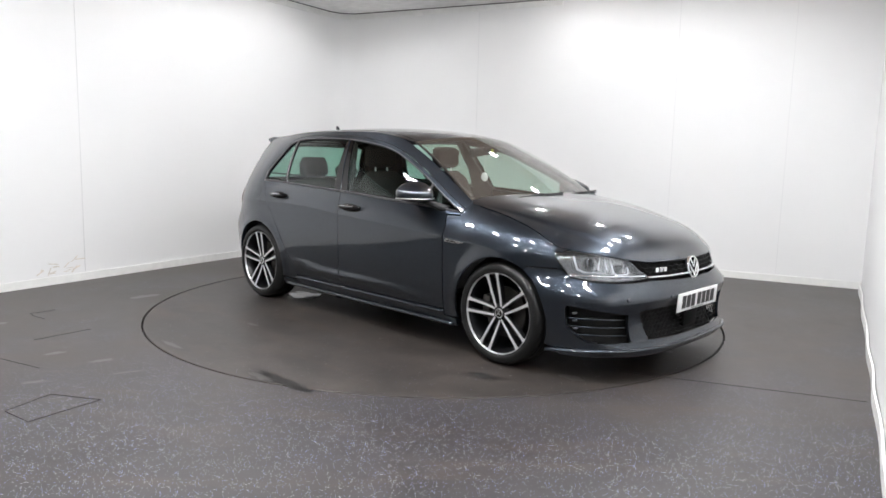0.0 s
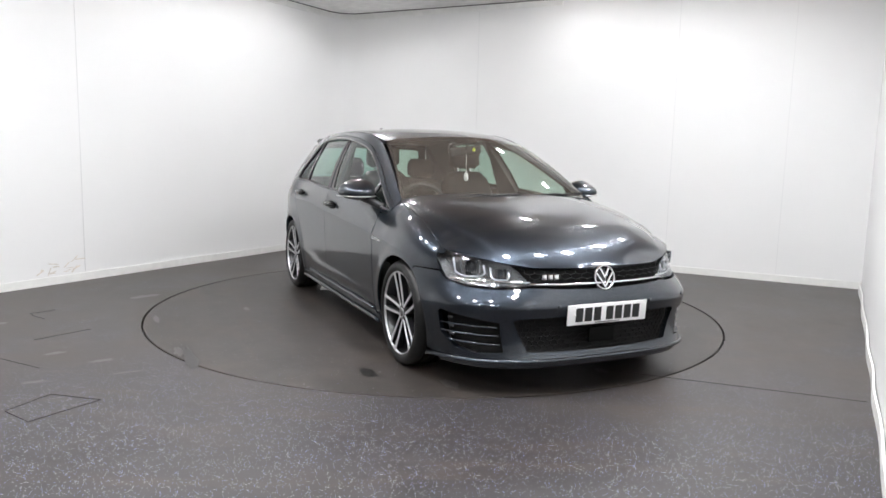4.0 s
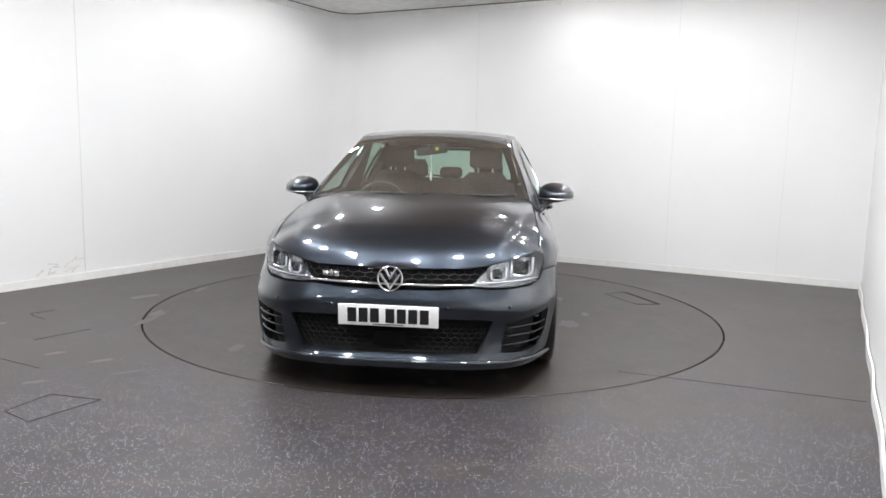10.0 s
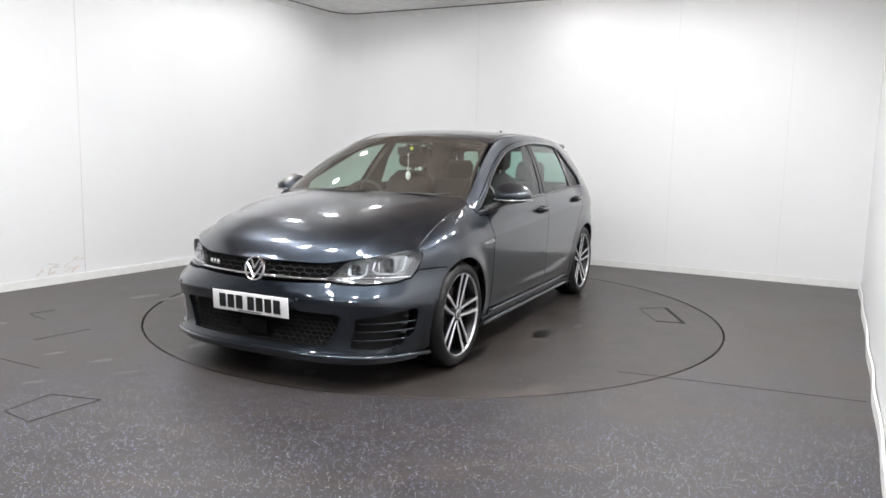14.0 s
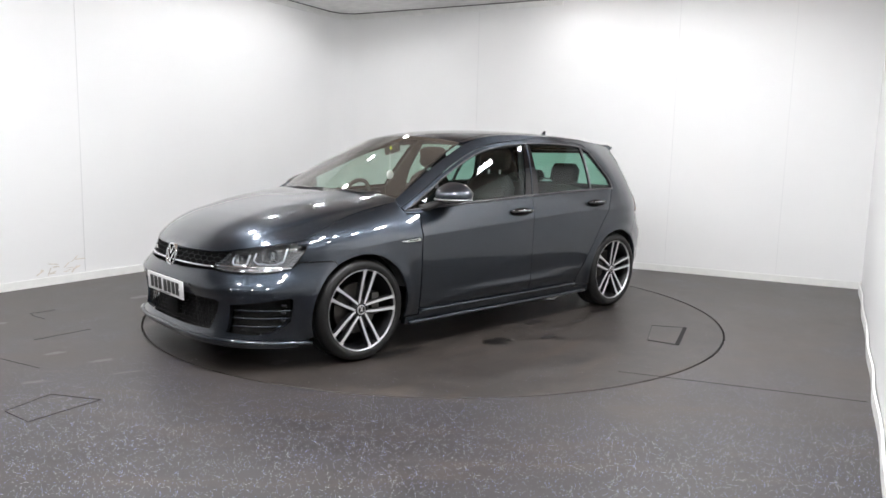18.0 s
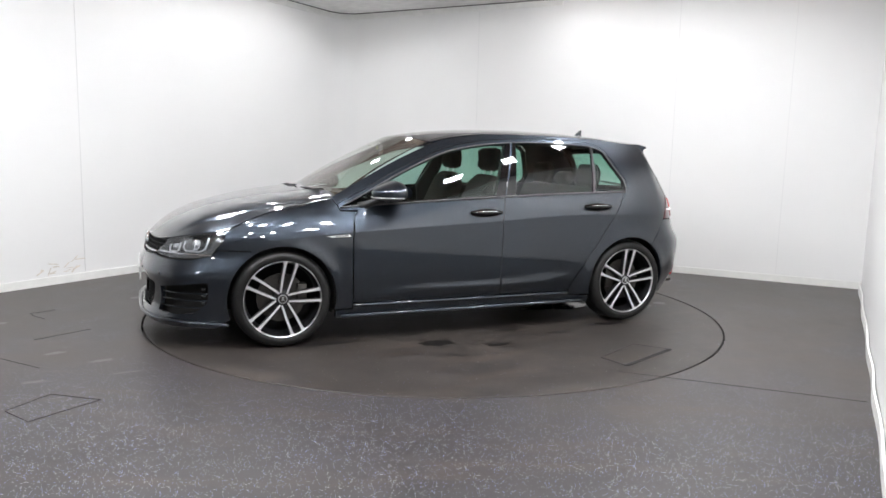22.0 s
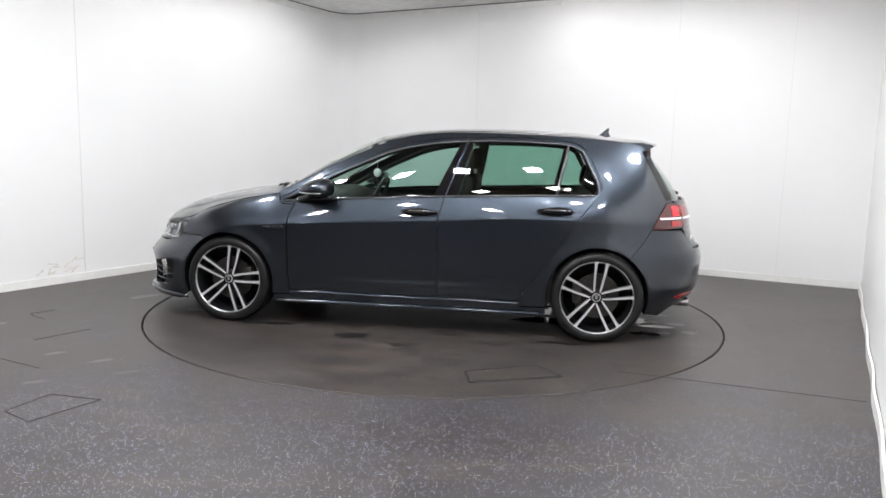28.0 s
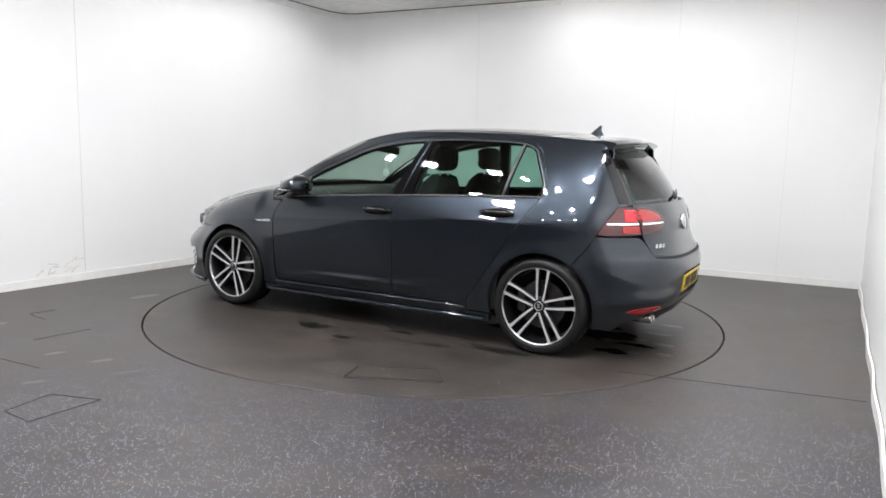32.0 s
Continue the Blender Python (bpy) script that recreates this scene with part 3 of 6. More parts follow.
FLOOR_SEAMS = [
    ((-2.023, -2.534), (-1.936, -2.288), 0.008),
    ((-2.023, -2.534), (-1.841, -2.66), 0.006),
    ((-1.841, -2.66), (-1.654, -2.355), 0.008),
    ((-1.936, -2.288), (-1.654, -2.355), 0.004),
    ((-3.005, -0.571), (-2.89, -0.425), 0.010),
    ((-2.973, -0.605), (-2.81, -0.717), 0.006),
    ((-2.579, -1.28), (-2.361, -0.977), 0.004),
    ((1.098, -1.698), (1.806, -1.96), 0.004),
    ((1.806, -1.96), (2.312, -2.149), 0.005),
    ((-2.545, -1.7), (-2.223, -1.866), 0.004),
]
FLOOR_MARKS = [
    (-2.44, 0.14, 0.13, 0.05, 0.9), (-2.29, -1.57, 0.06, 0.03, 0.6), (-1.95, -1.70, 0.07, 0.03, 0.6),
    (-2.12, -2.11, 0.06, 0.02, 0.5), (-1.71, -1.91, 0.09, 0.012, 0.5), (-3.04, -0.88, 0.05, 0.03, 0.6),
]
floor_marks()


# ---------------------------------------------------------------- the car: its surfaces
# car space: x to the front, y to its left, z up, origin on the floor midway between the axles
AXLE = 1.3155
WELL = 0.343
NOSE_X0, NOSE_N = 1.2, 2.4
TAIL_X0, TAIL_N = -1.25, 3.0
NOSE = [(0.10, 2.08), (0.15, 2.135), (0.19, 2.148), (0.23, 2.126), (0.28, 2.114), (0.36, 2.112), (0.42, 2.124), (0.46, 2.141), (0.482, 2.146), (0.51, 2.137), (0.57, 2.113), (0.62, 2.10), (0.67, 2.082), (0.9, 2.03)]
TAIL = [(0.12, -1.90), (0.24, -1.985), (0.33, -2.06), (0.36, -2.078), (0.45, -2.085), (0.55, -2.095), (0.62, -2.08), (0.67, -2.045), (0.75, -2.010), (0.85, -1.992), (0.95, -1.962), (1.0, -1.938), (1.35, -1.768)]
CREASE = [(-2.1, 0.78), (-1.5, 0.815), (-1.09, 0.828), (-0.69, 0.825), (-0.27, 0.797), (0.84, 0.735), (1.3, 0.70), (1.7, 0.655), (2.1, 0.60)]
BELT = [(-2.1, 0.88), (-1.75, 0.92), (-1.6, 0.955), (-1.45, 0.982), (-1.27, 0.992), (-0.263, 0.957), (0.73, 0.902), (0.95, 0.884), (1.4, 0.85)]
BELT_Y = [(-2.1, 0.70), (-1.6, 0.762), (-1.26, 0.795), (-1.0, 0.817), (-0.5, 0.835), (0.0, 0.84), (0.5, 0.828), (0.92, 0.797), (1.2, 0.76)]
RAIL_Z = [(-1.9, 0.955), (-1.80, 0.985), (-1.70, 1.165), (-1.62, 1.315), (-1.56, 1.347), (-1.4, 1.366), (-1.1, 1.389), (-0.7, 1.403), (-0.3, 1.404), (-0.1, 1.393), (0.145, 1.352), (0.362, 1.264), (0.608, 1.15), (0.811, 1.04), (0.971, 0.957)]
RAIL_Y = [(-1.9, 0.68), (-1.80, 0.665), (-1.70, 0.61), (-1.62, 0.565), (-1.5, 0.558), (-1.1, 0.585), (-0.7, 0.60), (-0.3, 0.602), (-0.1, 0.595), (0.145, 0.582), (0.362, 0.606), (0.608, 0.655), (0.811, 0.695), (0.971, 0.722)]
BELOW = [(-0.66, 0.925), (-0.55, 0.954), (-0.48, 0.969), (-0.42, 0.978), (-0.34, 0.985), (-0.24, 0.991), (-0.10, 0.996), (0.0, 0.999)]
WIDE = 0.897
ROOF_Z = [(-1.75, 1.362), (-1.4, 1.41), (-1.1, 1.434), (-0.7, 1.448), (-0.3, 1.446), (-0.1, 1.436), (0.15, 1.41), (0.34, 1.375)]
WING_TOP = [(0.86, 0.958), (1.0, 0.940), (1.2, 0.905), (1.4, 0.853), (1.52, 0.81), (1.62, 0.763), (1.70, 0.756), (2.1, 0.75)]
WING_Y = [(0.86, 0.738), (1.2, 0.738), (1.4, 0.755), (1.6, 0.808), (1.8, 0.848), (2.1, 0.86)]
HOOD_MID = [(0.9, 0.992), (1.03, 0.982), (1.2, 0.960), (1.4, 0.930), (1.65, 0.876), (1.85, 0.813), (1.97, 0.757), (2.04, 0.706), (2.085, 0.666)]


def nose_n(z):
    """How square the nose is in plan: squarer low down."""
    t = min(1.0, max(0.0, (0.62 - z) / 0.2))
    return NOSE_N + 1.0 * t * t * (3 - 2 * t)


def tail_n(z):
    """How square the tail is in plan: rounder above the bumper."""
    t = min(1.0, max(0.0, (z - 0.60) / 0.2))
    return TAIL_N - 0.20 * t * t * (3 - 2 * t)


def plan(x, z):
    k = 1.0
    if x > NOSE_X0:
        q = min(0.999, (x - NOSE_X0) / (ease(z, NOSE) - NOSE_X0))
        n = nose_n(z)
        k = (1 - q ** n) ** (1 / n)
    if x < TAIL_X0:
        q = min(0.999, (TAIL_X0 - x) / (TAIL_X0 - ease(z, TAIL)))
        n = tail_n(z)
        k = (1 - q ** n) ** (1 / n)
    return k


def girth(x, z):
    """Half-width of the body at x, z, before nose and tail round it off."""
    zc = ease(x, CREASE)
    flare = 0.0
    for ax in (AXLE, -AXLE):
        d = math.hypot(x - ax, z - 0.31)
        flare += 0.012 * math.exp(-((d - WELL) / 0.05) ** 2)
    if z <= zc:
        ridge = 0.012 * math.exp(-((z - 0.330 + 0.030 * x) / 0.026) ** 2) * min(1.0, max(0.0, (0.85 - abs(x + 0.02)) / 0.25))
        return WIDE * ease(z - 0.80, BELOW) + flare + ridge
    top = WIDE * ease(zc - 0.80, BELOW)
    door = wing = None
    if x < 1.12:
        zb = ease(x, BELT)
        by = ease(x, BELT_Y)
        if z <= zb:
            t = (z - zc) / (zb - zc)
            door = by + (top - by) * (1 - 0.70 * t - 0.30 * t * t)
        else:
            zr, yr = ease(x, RAIL_Z), ease(x, RAIL_Y)
            t = (z - zb) / max(0.02, zr - zb)
            yr = yr / plan(max(x, -1.6), z)
            door = by - (by - yr) * (0.62 * t + 0.38 * t * t)
        if x < -1.06:
            # the rear quarter: one soft shoulder from the hip to the roof
            xq = max(x, -1.74)
            zr = ease(xq, RAIL_Z)
            yr = ease(xq, RAIL_Y) / plan(xq, min(zr, 1.30))
            t = max(0.0, (z - zc) / (zr - zc))
            h = (math.sqrt(t * t + 0.0049) - 0.07) / 0.93245
            soft = top - (top - yr) * (0.55 * h + 0.45 * h * h)
            k = min(1.0, (-1.06 - x) / 0.32)
            k = k * k * (3 - 2 * k)
            door = door * (1 - k) + soft * k
    if x > 0.88:
        zt = ease(x, WING_TOP)
        t = min(0.999, (z - zc) / max(0.02, zt - zc))
        wy = ease(x, WING_Y)
        k = min(1.0, max(0.0, (x - 0.92) / 0.6))
        wing = wy + (top - wy) * ((1 - k) * (1 - 0.6 * t - 0.4 * t * t) + k * (1 - t ** 2) ** 0.74)
    if door is None:
        return wing + flare
    if wing is None:
        return door + flare
    k = min(1.0, max(0.0, (x - 0.90) / 0.20))
    k = k * k * (3 - 2 * k)
    return door * (1 - k) + wing * k + flare


def side(x, z):
    return (x, girth(x, z) * plan(x, z), z)


def nose(s, z):
    """The front of the body: s from -1 to 1 round the nose, 0 on the middle."""
    f = (1 - min(1, abs(s))) * math.pi / 2
    n = nose_n(z)
    x = NOSE_X0 + (ease(z, NOSE) - NOSE_X0) * math.sin(f) ** (2 / n)
    y = girth(min(x, 1.95), z) * math.cos(f) ** (2 / n)
    return (x, math.copysign(y, s), z)


def nose_s(y, z):
    """The round-the-nose value at which the body is y wide at that height."""
    lo, hi = 0.0, 1.0
    for _ in range(30):
        m = (lo + hi) / 2
        if nose(m, z)[1] < abs(y):
            lo = m
        else:
            hi = m
    return math.copysign(lo, y)


def nose_sx(x, z):
    q = min(1.0, max(0.0, (x - NOSE_X0) / (ease(z, NOSE) - NOSE_X0)))
    return 1 - math.asin(q ** (nose_n(z) / 2)) * 2 / math.pi


def brow_z(y):
    """Height of the bonnet's front edge and of the headlights' top."""
    t = max(0.0, abs(y) - 0.40) / 0.36
    return 0.665 + 0.074 * t * min(1.0, 0.6 + 0.4 * t)


def hood_edges():
    rows = []
    for x in np.linspace(0.86, 1.58, 25):
        z = ease(float(x), WING_TOP) - 0.003
        rows.append((float(x), side(float(x), z)[1] - 0.004, z + 0.002))
    for y in np.linspace(0.775, 0.0, 64):
        z = brow_z(y)
        x = nose(nose_s(float(y), z), z)[0] if y > 0.001 else nose(0, z)[0]
        if x > rows[-1][0] + 0.0005:
            rows.append((x, float(y), z + 0.003))
    return rows


HOOD_EDGE = hood_edges()


def hood_edge(x):
    xs = [r[0] for r in HOOD_EDGE]
    return float(np.interp(x, xs, [r[1] for r in HOOD_EDGE])), float(np.interp(x, xs, [r[2] for r in HOOD_EDGE]))


def hood_z(x, y):
    ye, ze = hood_edge(x)
    zm = max(ease(x, HOOD_MID), ze)
    t = min(1.1, abs(y) / max(0.05, ye))
    # a raised middle panel between two creases that run towards the grille's ends
    u = (x - 0.95) / 1.1
    out = (abs(y) - (0.732 - 0.10 * u - 0.125 * u * u)) / 0.008
    ridge = 0.015 / (1 + math.exp(max(-30.0, min(30.0, out)))) * min(1.0, max(0.0, (2.06 - x) / 0.3))
    return ze + (zm - ze) * (1 - t ** 3.4) + ridge * max(0.0, 1 - t ** 6)


def hood(x, y):
    return (x, y, hood_z(x, y))


def tail(s, z):
    f = (1 - min(1, abs(s))) * math.pi / 2
    n = tail_n(z)
    x = TAIL_X0 + (ease(z, TAIL) - TAIL_X0) * math.sin(f) ** (2 / n)
    y = girth(max(x, -1.74), min(z, 0.985)) * math.cos(f) ** (2 / n)
    return (x, math.copysign(y, s), z)


def tail_s(y, z):
    lo, hi = 0.0, 1.0
    for _ in range(30):
        m = (lo + hi) / 2
        if tail(m, z)[1] < abs(y):
            lo = m
        else:
            hi = m
    return math.copysign(lo, y)


def tail_sx(x, z):
    q = min(1.0, max(0.0, (TAIL_X0 - x) / (TAIL_X0 - ease(z, TAIL))))
    return 1 - math.asin(q ** (tail_n(z) / 2)) * 2 / math.pi


def roof(x, y):
    zc, zr, yr = ease(x, ROOF_Z), ease(x, RAIL_Z), ease(x, RAIL_Y)
    if x < -1.5:
        zr, yr = 1.358 + (x + 1.5) * 0.10, 0.558
    if x > 0.145:
        zr, yr = 1.352 - (x - 0.145) * 0.24, 0.582 - (x - 0.145) * 0.1
    return (x, y, zc - (zc - zr) * (abs(y) / yr) ** 2.3)


def screen(a, q):
    """The windscreen: a from -1 to 1 across, q from 0 at its foot to 1 at the roof."""
    f = Vector((1.085 - 0.135 * a * a, 0.722 * a, 0.955 - 0.008 * a * a))
    t = Vector((0.325 - 0.075 * a * a, 0.565 * a, 1.380 - 0.046 * a * a))
    p = f.lerp(t, q)
    return p + Vector((0.45, 0, 0.89)) * (0.030 * q * (1 - q) * 4 * 0.8)


def back_glass(a, q):
    f = Vector((-1.928 + 0.125 * a * a, 0.660 * a, 0.970))
    t = Vector((-1.650 + 0.060 * a * a, 0.552 * a, 1.322 - 0.014 * a * a))
    return f.lerp(t, q) + Vector((-0.8, 0, 0.6)) * (0.018 * 4 * q * (1 - q))


def arch(ax, a0, a1, r=WELL, n=18):
    return [(ax + r * math.cos(radians(a0 + (a1 - a0) * i / n)), 0.31 + r * math.sin(radians(a0 + (a1 - a0) * i / n))) for i in range(n + 1)]


def mirrored(surf):
    return lambda a, b: (lambda p: (p[0], -p[1], p[2]))(surf(a, b))


# window opening of the side, front and rear pane
DLO_TOP = [(0.905, 0.902), (0.766, 0.972), (0.545, 1.088), (0.327, 1.188), (0.115, 1.270), (-0.126, 1.318), (-0.419, 1.344), (-0.75, 1.347), (-1.027, 1.336), (-1.13, 1.318)]
FRAME_TOP = [(0.945, 0.912), (0.766, 1.000), (0.545, 1.115), (0.327, 1.214), (0.115, 1.297), (-0.126, 1.346), (-0.419, 1.371), (-0.75, 1.374), (-1.03, 1.362), (-1.16, 1.338)]


def top_line(pts, x0, x1):
    """The stretch of a line between two x, going backwards."""
    fine = smooth_line(pts, step=0.04)
    rise = sorted(fine)
    mid = [p for p in fine if x1 < p[0] < x0]
    return [(x0, lerp(x0, rise))] + mid + [(x1, lerp(x1, rise))]


def shrink(pts, d):
    """The outline moved inwards by d."""
    n = len(pts)
    area = sum(pts[i][0] * pts[(i + 1) % n][1] - pts[(i + 1) % n][0] * pts[i][1] for i in range(n))
    sg = 1 if area > 0 else -1
    out = []
    for i in range(n):
        a, b, c = Vector(pts[i - 1]), Vector(pts[i]), Vector(pts[(i + 1) % n])
        u, v = (b - a).normalized(), (c - b).normalized()
        nn = Vector((-u.y - v.y, u.x + v.x))
        if nn.length < 1e-6:
            nn = Vector((-u.y, u.x))
        nn.normalize()
        k = max(0.4, nn.dot(Vector((-u.y, u.x))))
        out.append(tuple(b + nn * (sg * d / k)))
    return out


DOOR_FRONT = ([(0.852, 0.262), (0.858, 0.45), (0.860, 0.70), (0.852, 0.80), (0.822, 0.872), (0.935, 0.872)] + top_line(FRAME_TOP, 0.945, -0.388)
              + [(-0.253, 0.952), (-0.221, 0.795), (-0.223, 0.45), (-0.224, 0.262)])
DOOR_REAR = ([(-0.224, 0.262), (-0.223, 0.45), (-0.221, 0.795), (-0.253, 0.952)] + top_line(FRAME_TOP, -0.388, -1.16)
             + [(-1.215, 1.295), (-1.318, 1.085), (-1.318, 1.03), (-1.285, 0.99), (-1.10, 0.73), (-0.93, 0.475), (-0.85, 0.365), (-0.805, 0.30), (-0.80, 0.262)])
PANE_FRONT = [(-0.185, 0.972), (0.25, 0.950), (0.60, 0.925)] + [(0.60, 1.055)] + top_line(DLO_TOP, 0.56, -0.345)
PANE_VENT = [(0.625, 0.923), (0.885, 0.905), (0.80, 0.948), (0.625, 1.042)]
PANE_REAR = [(-1.005, 0.998), (-0.345, 0.972)] + top_line(DLO_TOP, -0.425, -1.075)
PANE_QUARTER = [(-1.255, 1.004), (-1.035, 0.999), (-1.10, 1.319), (-1.13, 1.314), (-1.17, 1.285), (-1.275, 1.085), (-1.28, 1.03)]
BODY_SIDE = ([(-0.80, 0.262), (-0.805, 0.30), (-0.85, 0.365), (-0.93, 0.475), (-1.10, 0.73), (-1.285, 0.99), (-1.318, 1.03), (-1.318, 1.085), (-1.215, 1.295), (-1.16, 1.338)]
             + top_line(FRAME_TOP, 0.945, -1.16)[::-1][1:] + [(0.95, 0.90), (0.972, 0.953)]
             + [(x, ease(x, RAIL_Z) - 0.001) for x in (0.90, 0.811, 0.70, 0.608, 0.48, 0.362, 0.25, 0.145, 0.02, -0.1, -0.3, -0.5, -0.7, -0.9, -1.1, -1.25, -1.4, -1.52, -1.59, -1.62, -1.66, -1.70, -1.75, -1.795)]
             + [(-1.80, 0.962), (-1.752, 0.952), (-1.70, 0.87), (-1.662, 0.795), (-1.60, 0.69), (-1.545, 0.625)] + arch(-AXLE, 127, -14, n=26) + [(-0.80, 0.222)])
WING = ([(0.855, 0.222), (0.862, 0.45), (0.864, 0.70), (0.856, 0.80), (0.828, 0.866), (0.93, 0.868), (0.975, 0.945)]
        + [(x, ease(x, WING_TOP) - 0.004) for x in (1.05, 1.15, 1.25, 1.35, 1.45, 1.54, 1.60)] + [(1.648, 0.738), (1.662, 0.70), (1.70, 0.642), (1.708, 0.628), (1.515, 0.625)]
        + arch(AXLE, 58, 194, n=26))


def build_car():
    car = tagged(new("car"), "dark blue-grey metallic five-door hatchback with two-tone alloy wheels", "car")

    for sg, surf in ((1, side), (-1, mirrored(side))):
        fl = sg > 0

        crease = [(x, ease(x, CREASE) + d) for x in np.linspace(-1.5, 1.5, 170).tolist() for d in (-0.006, 0.006)]

        def sheet(name, outline, mat, parent, label="", **kw):
            return shell(name, outline, surf, mat, parent, label, flip=fl, **kw)

        wing = sheet("front_wing", shrink(WING, 0.002), M_PAINT, car, extra=crease)
        quarter = sheet("body_side", shrink(BODY_SIDE, 0.002), M_PAINT, car, extra=crease)
        sheet("inner_side", [(-1.0, 0.24), (0.95, 0.24), (0.98, 0.70), (0.88, 0.85), (0.6, 0.895), (-0.26, 0.94), (-1.25, 0.97), (-1.4, 0.9), (-1.3, 0.72), (-1.05, 0.60)], M_UNDER, car, lift=-0.03, depth=0)
        for kind, door_line, panes in (("front_door", DOOR_FRONT, (PANE_FRONT, PANE_VENT)), ("rear_door", DOOR_REAR, (PANE_REAR, PANE_QUARTER))):
            hole = HOLE_FRONT if kind == "front_door" else HOLE_REAR
            door = sheet(kind, shrink(door_line, 0.002), M_PAINT, car, holes=[hole], extra=crease, depth=0.03)
            sheet("window_frame", shrink(hole, 0.001), M_GLOSS, door, "gloss black window surround", holes=[shrink(p, -0.001) for p in panes], lift=-0.004, depth=0.012)
            for i, p in enumerate(panes):
                ob = sheet("window_pane", p, M_GLASS if kind == "front_door" else M_PRIVACY, door, "green-tinted side glass", lift=-0.008, depth=0)
                ob.visible_shadow = False
            hx0, hx1, hz = (-0.215, 0.03, 0.848) if kind == "front_door" else (-1.135, -0.895, 0.884)
            door_handle(door, surf, sg, hx0, hx1, hz)
            # strip under the panes, its white reflections put into the grey
            bm = bmesh.new()
            xs = np.linspace(0.93, -0.25, 22) if kind == "front_door" else np.linspace(-0.26, -1.29, 20)
            pts = []
            for x in xs:
                z = ease(float(x), BELT) + 0.004
                p = surf(float(x), z)
                pts.append((p[0], p[1] + sg * 0.004, z))
            tube(bm, pts, 0.007, 6)
            part("belt_strip", bm, M_TRIM, door, "belt strip, grey for the reflections on it")
            # lip round the glass, grey like the reflection along the black edge
            line = top_line(DLO_TOP, 0.90, -0.385) if kind == "front_door" else top_line(DLO_TOP, -0.398, -1.13) + [(-1.185, 1.29), (-1.295, 1.08), (-1.30, 1.03), (-1.29, 0.998)]
            bm = bmesh.new()
            tube(bm, [(x, surf(x, z)[1] + sg * 0.001, z) for x, z in line], 0.0055, 6)
            part("window_lip", bm, M_TRIM, door, "lip over the glass, grey for reflections on black")
            # bar between the panes, its sheen painted as grey
            x0, z0, x1, z1 = (0.612, 0.918, 0.612, 1.052) if kind == "front_door" else (-1.020, 0.994, -1.088, 1.322)
            bm = bmesh.new()
            tube(bm, [(x0 + (x1 - x0) * k / 6, surf(x0 + (x1 - x0) * k / 6, z0 + (z1 - z0) * k / 6)[1] - sg * 0.003, z0 + (z1 - z0) * k / 6) for k in range(7)], 0.0095, 6)
            part("window_bar", bm, M_TRIM, door, "bar between the panes, grey for reflections on black")
        # gloss black strip between the rear pillar and the rear window
        sheet("pillar_strip", [(-1.622, 1.308), (-1.590, 1.296), (-1.655, 1.165), (-1.722, 1.03), (-1.752, 0.972), (-1.796, 0.975), (-1.790, 1.0), (-1.703, 1.160)], M_GLOSS, quarter, "gloss black strip beside the rear window", lift=0.002, depth=0.004)
        # sill with its skirt
        sill = sheet("sill", [(-0.970, 0.17), (0.970, 0.17), (0.970, 0.218), (0.855, 0.218), (0.852, 0.258), (-0.80, 0.258), (-0.80, 0.218), (-0.972, 0.218)], M_PAINT, car, lift=0.006, depth=0.03)
        bm = bmesh.new()
        for r in range(2):
            z = 0.246 if r == 0 else 0.178
            pts = [(x, surf(x, z)[1] + sg * (0.012 if r == 0 else 0.022), z) for x in np.linspace(-0.93 if r else -0.79, 0.94 if r else 0.85, 30)]
            tube(bm, pts, 0.009 if r == 0 else 0.012, 8)
        part("skirt_blade", bm, M_PAINT, sill)
        # liner inside the wheel openings
        for ax in (AXLE, -AXLE):
            bm = bmesh.new()
            rows = []
            for i in range(25):
                a = radians(-20 + 220 * i / 24)
                rows.append([bm.verts.new((ax + (WELL + 0.008) * math.cos(a), sg * y, 0.31 + (WELL + 0.008) * math.sin(a))) for y in (0.80, 0.60, 0.50)])
                rows[-1].append(bm.verts.new((ax + 0.1 * math.cos(a), sg * 0.50, 0.31 + 0.1 * math.sin(a))))
            for a, b in zip(rows, rows[1:]):
                for k in range(3):
                    bm.faces.new((a[k], a[k + 1], b[k + 1], b[k]))
            part("wheel_liner", bm, M_UNDER, car, "black wheel arch liner")
        door_mirror(car, sg)
        wing_badge(wing, surf, sg)

    flap = smooth_line([(-1.45, 0.86), (-1.42, 0.842), (-1.32, 0.842), (-1.295, 0.86), (-1.295, 0.945), (-1.32, 0.963), (-1.42, 0.960), (-1.45, 0.945)], True, 0.02)
    shell("fuel_flap", flap, mirrored(side), M_PAINT, car, lift=0.0022, depth=0.003, flip=False, step=0.03)
    shell("flap_gap", shrink(flap, -0.0028), mirrored(side), M_BLACK, car, "dark gap round the fuel flap", lift=0.0008, depth=0.001, flip=False, step=0.03)
    part_roof(car)
    front_end(car)
    rear_end(car)
    for ax in (AXLE, -AXLE):
        for sg in (1, -1):
            road_wheel(car, ax, sg)
    underside(car)
    cabin(car)
    return car


HOLE_FRONT = [(-0.262, 0.955), (0.25, 0.930), (0.60, 0.908), (0.90, 0.888), (0.918, 0.898)] + top_line(DLO_TOP, 0.90, -0.385)
HOLE_REAR = [(-1.29, 0.996), (-0.262, 0.958)] + top_line(DLO_TOP, -0.398, -1.13) + [(-1.185, 1.29), (-1.295, 1.08), (-1.30, 1.03)]


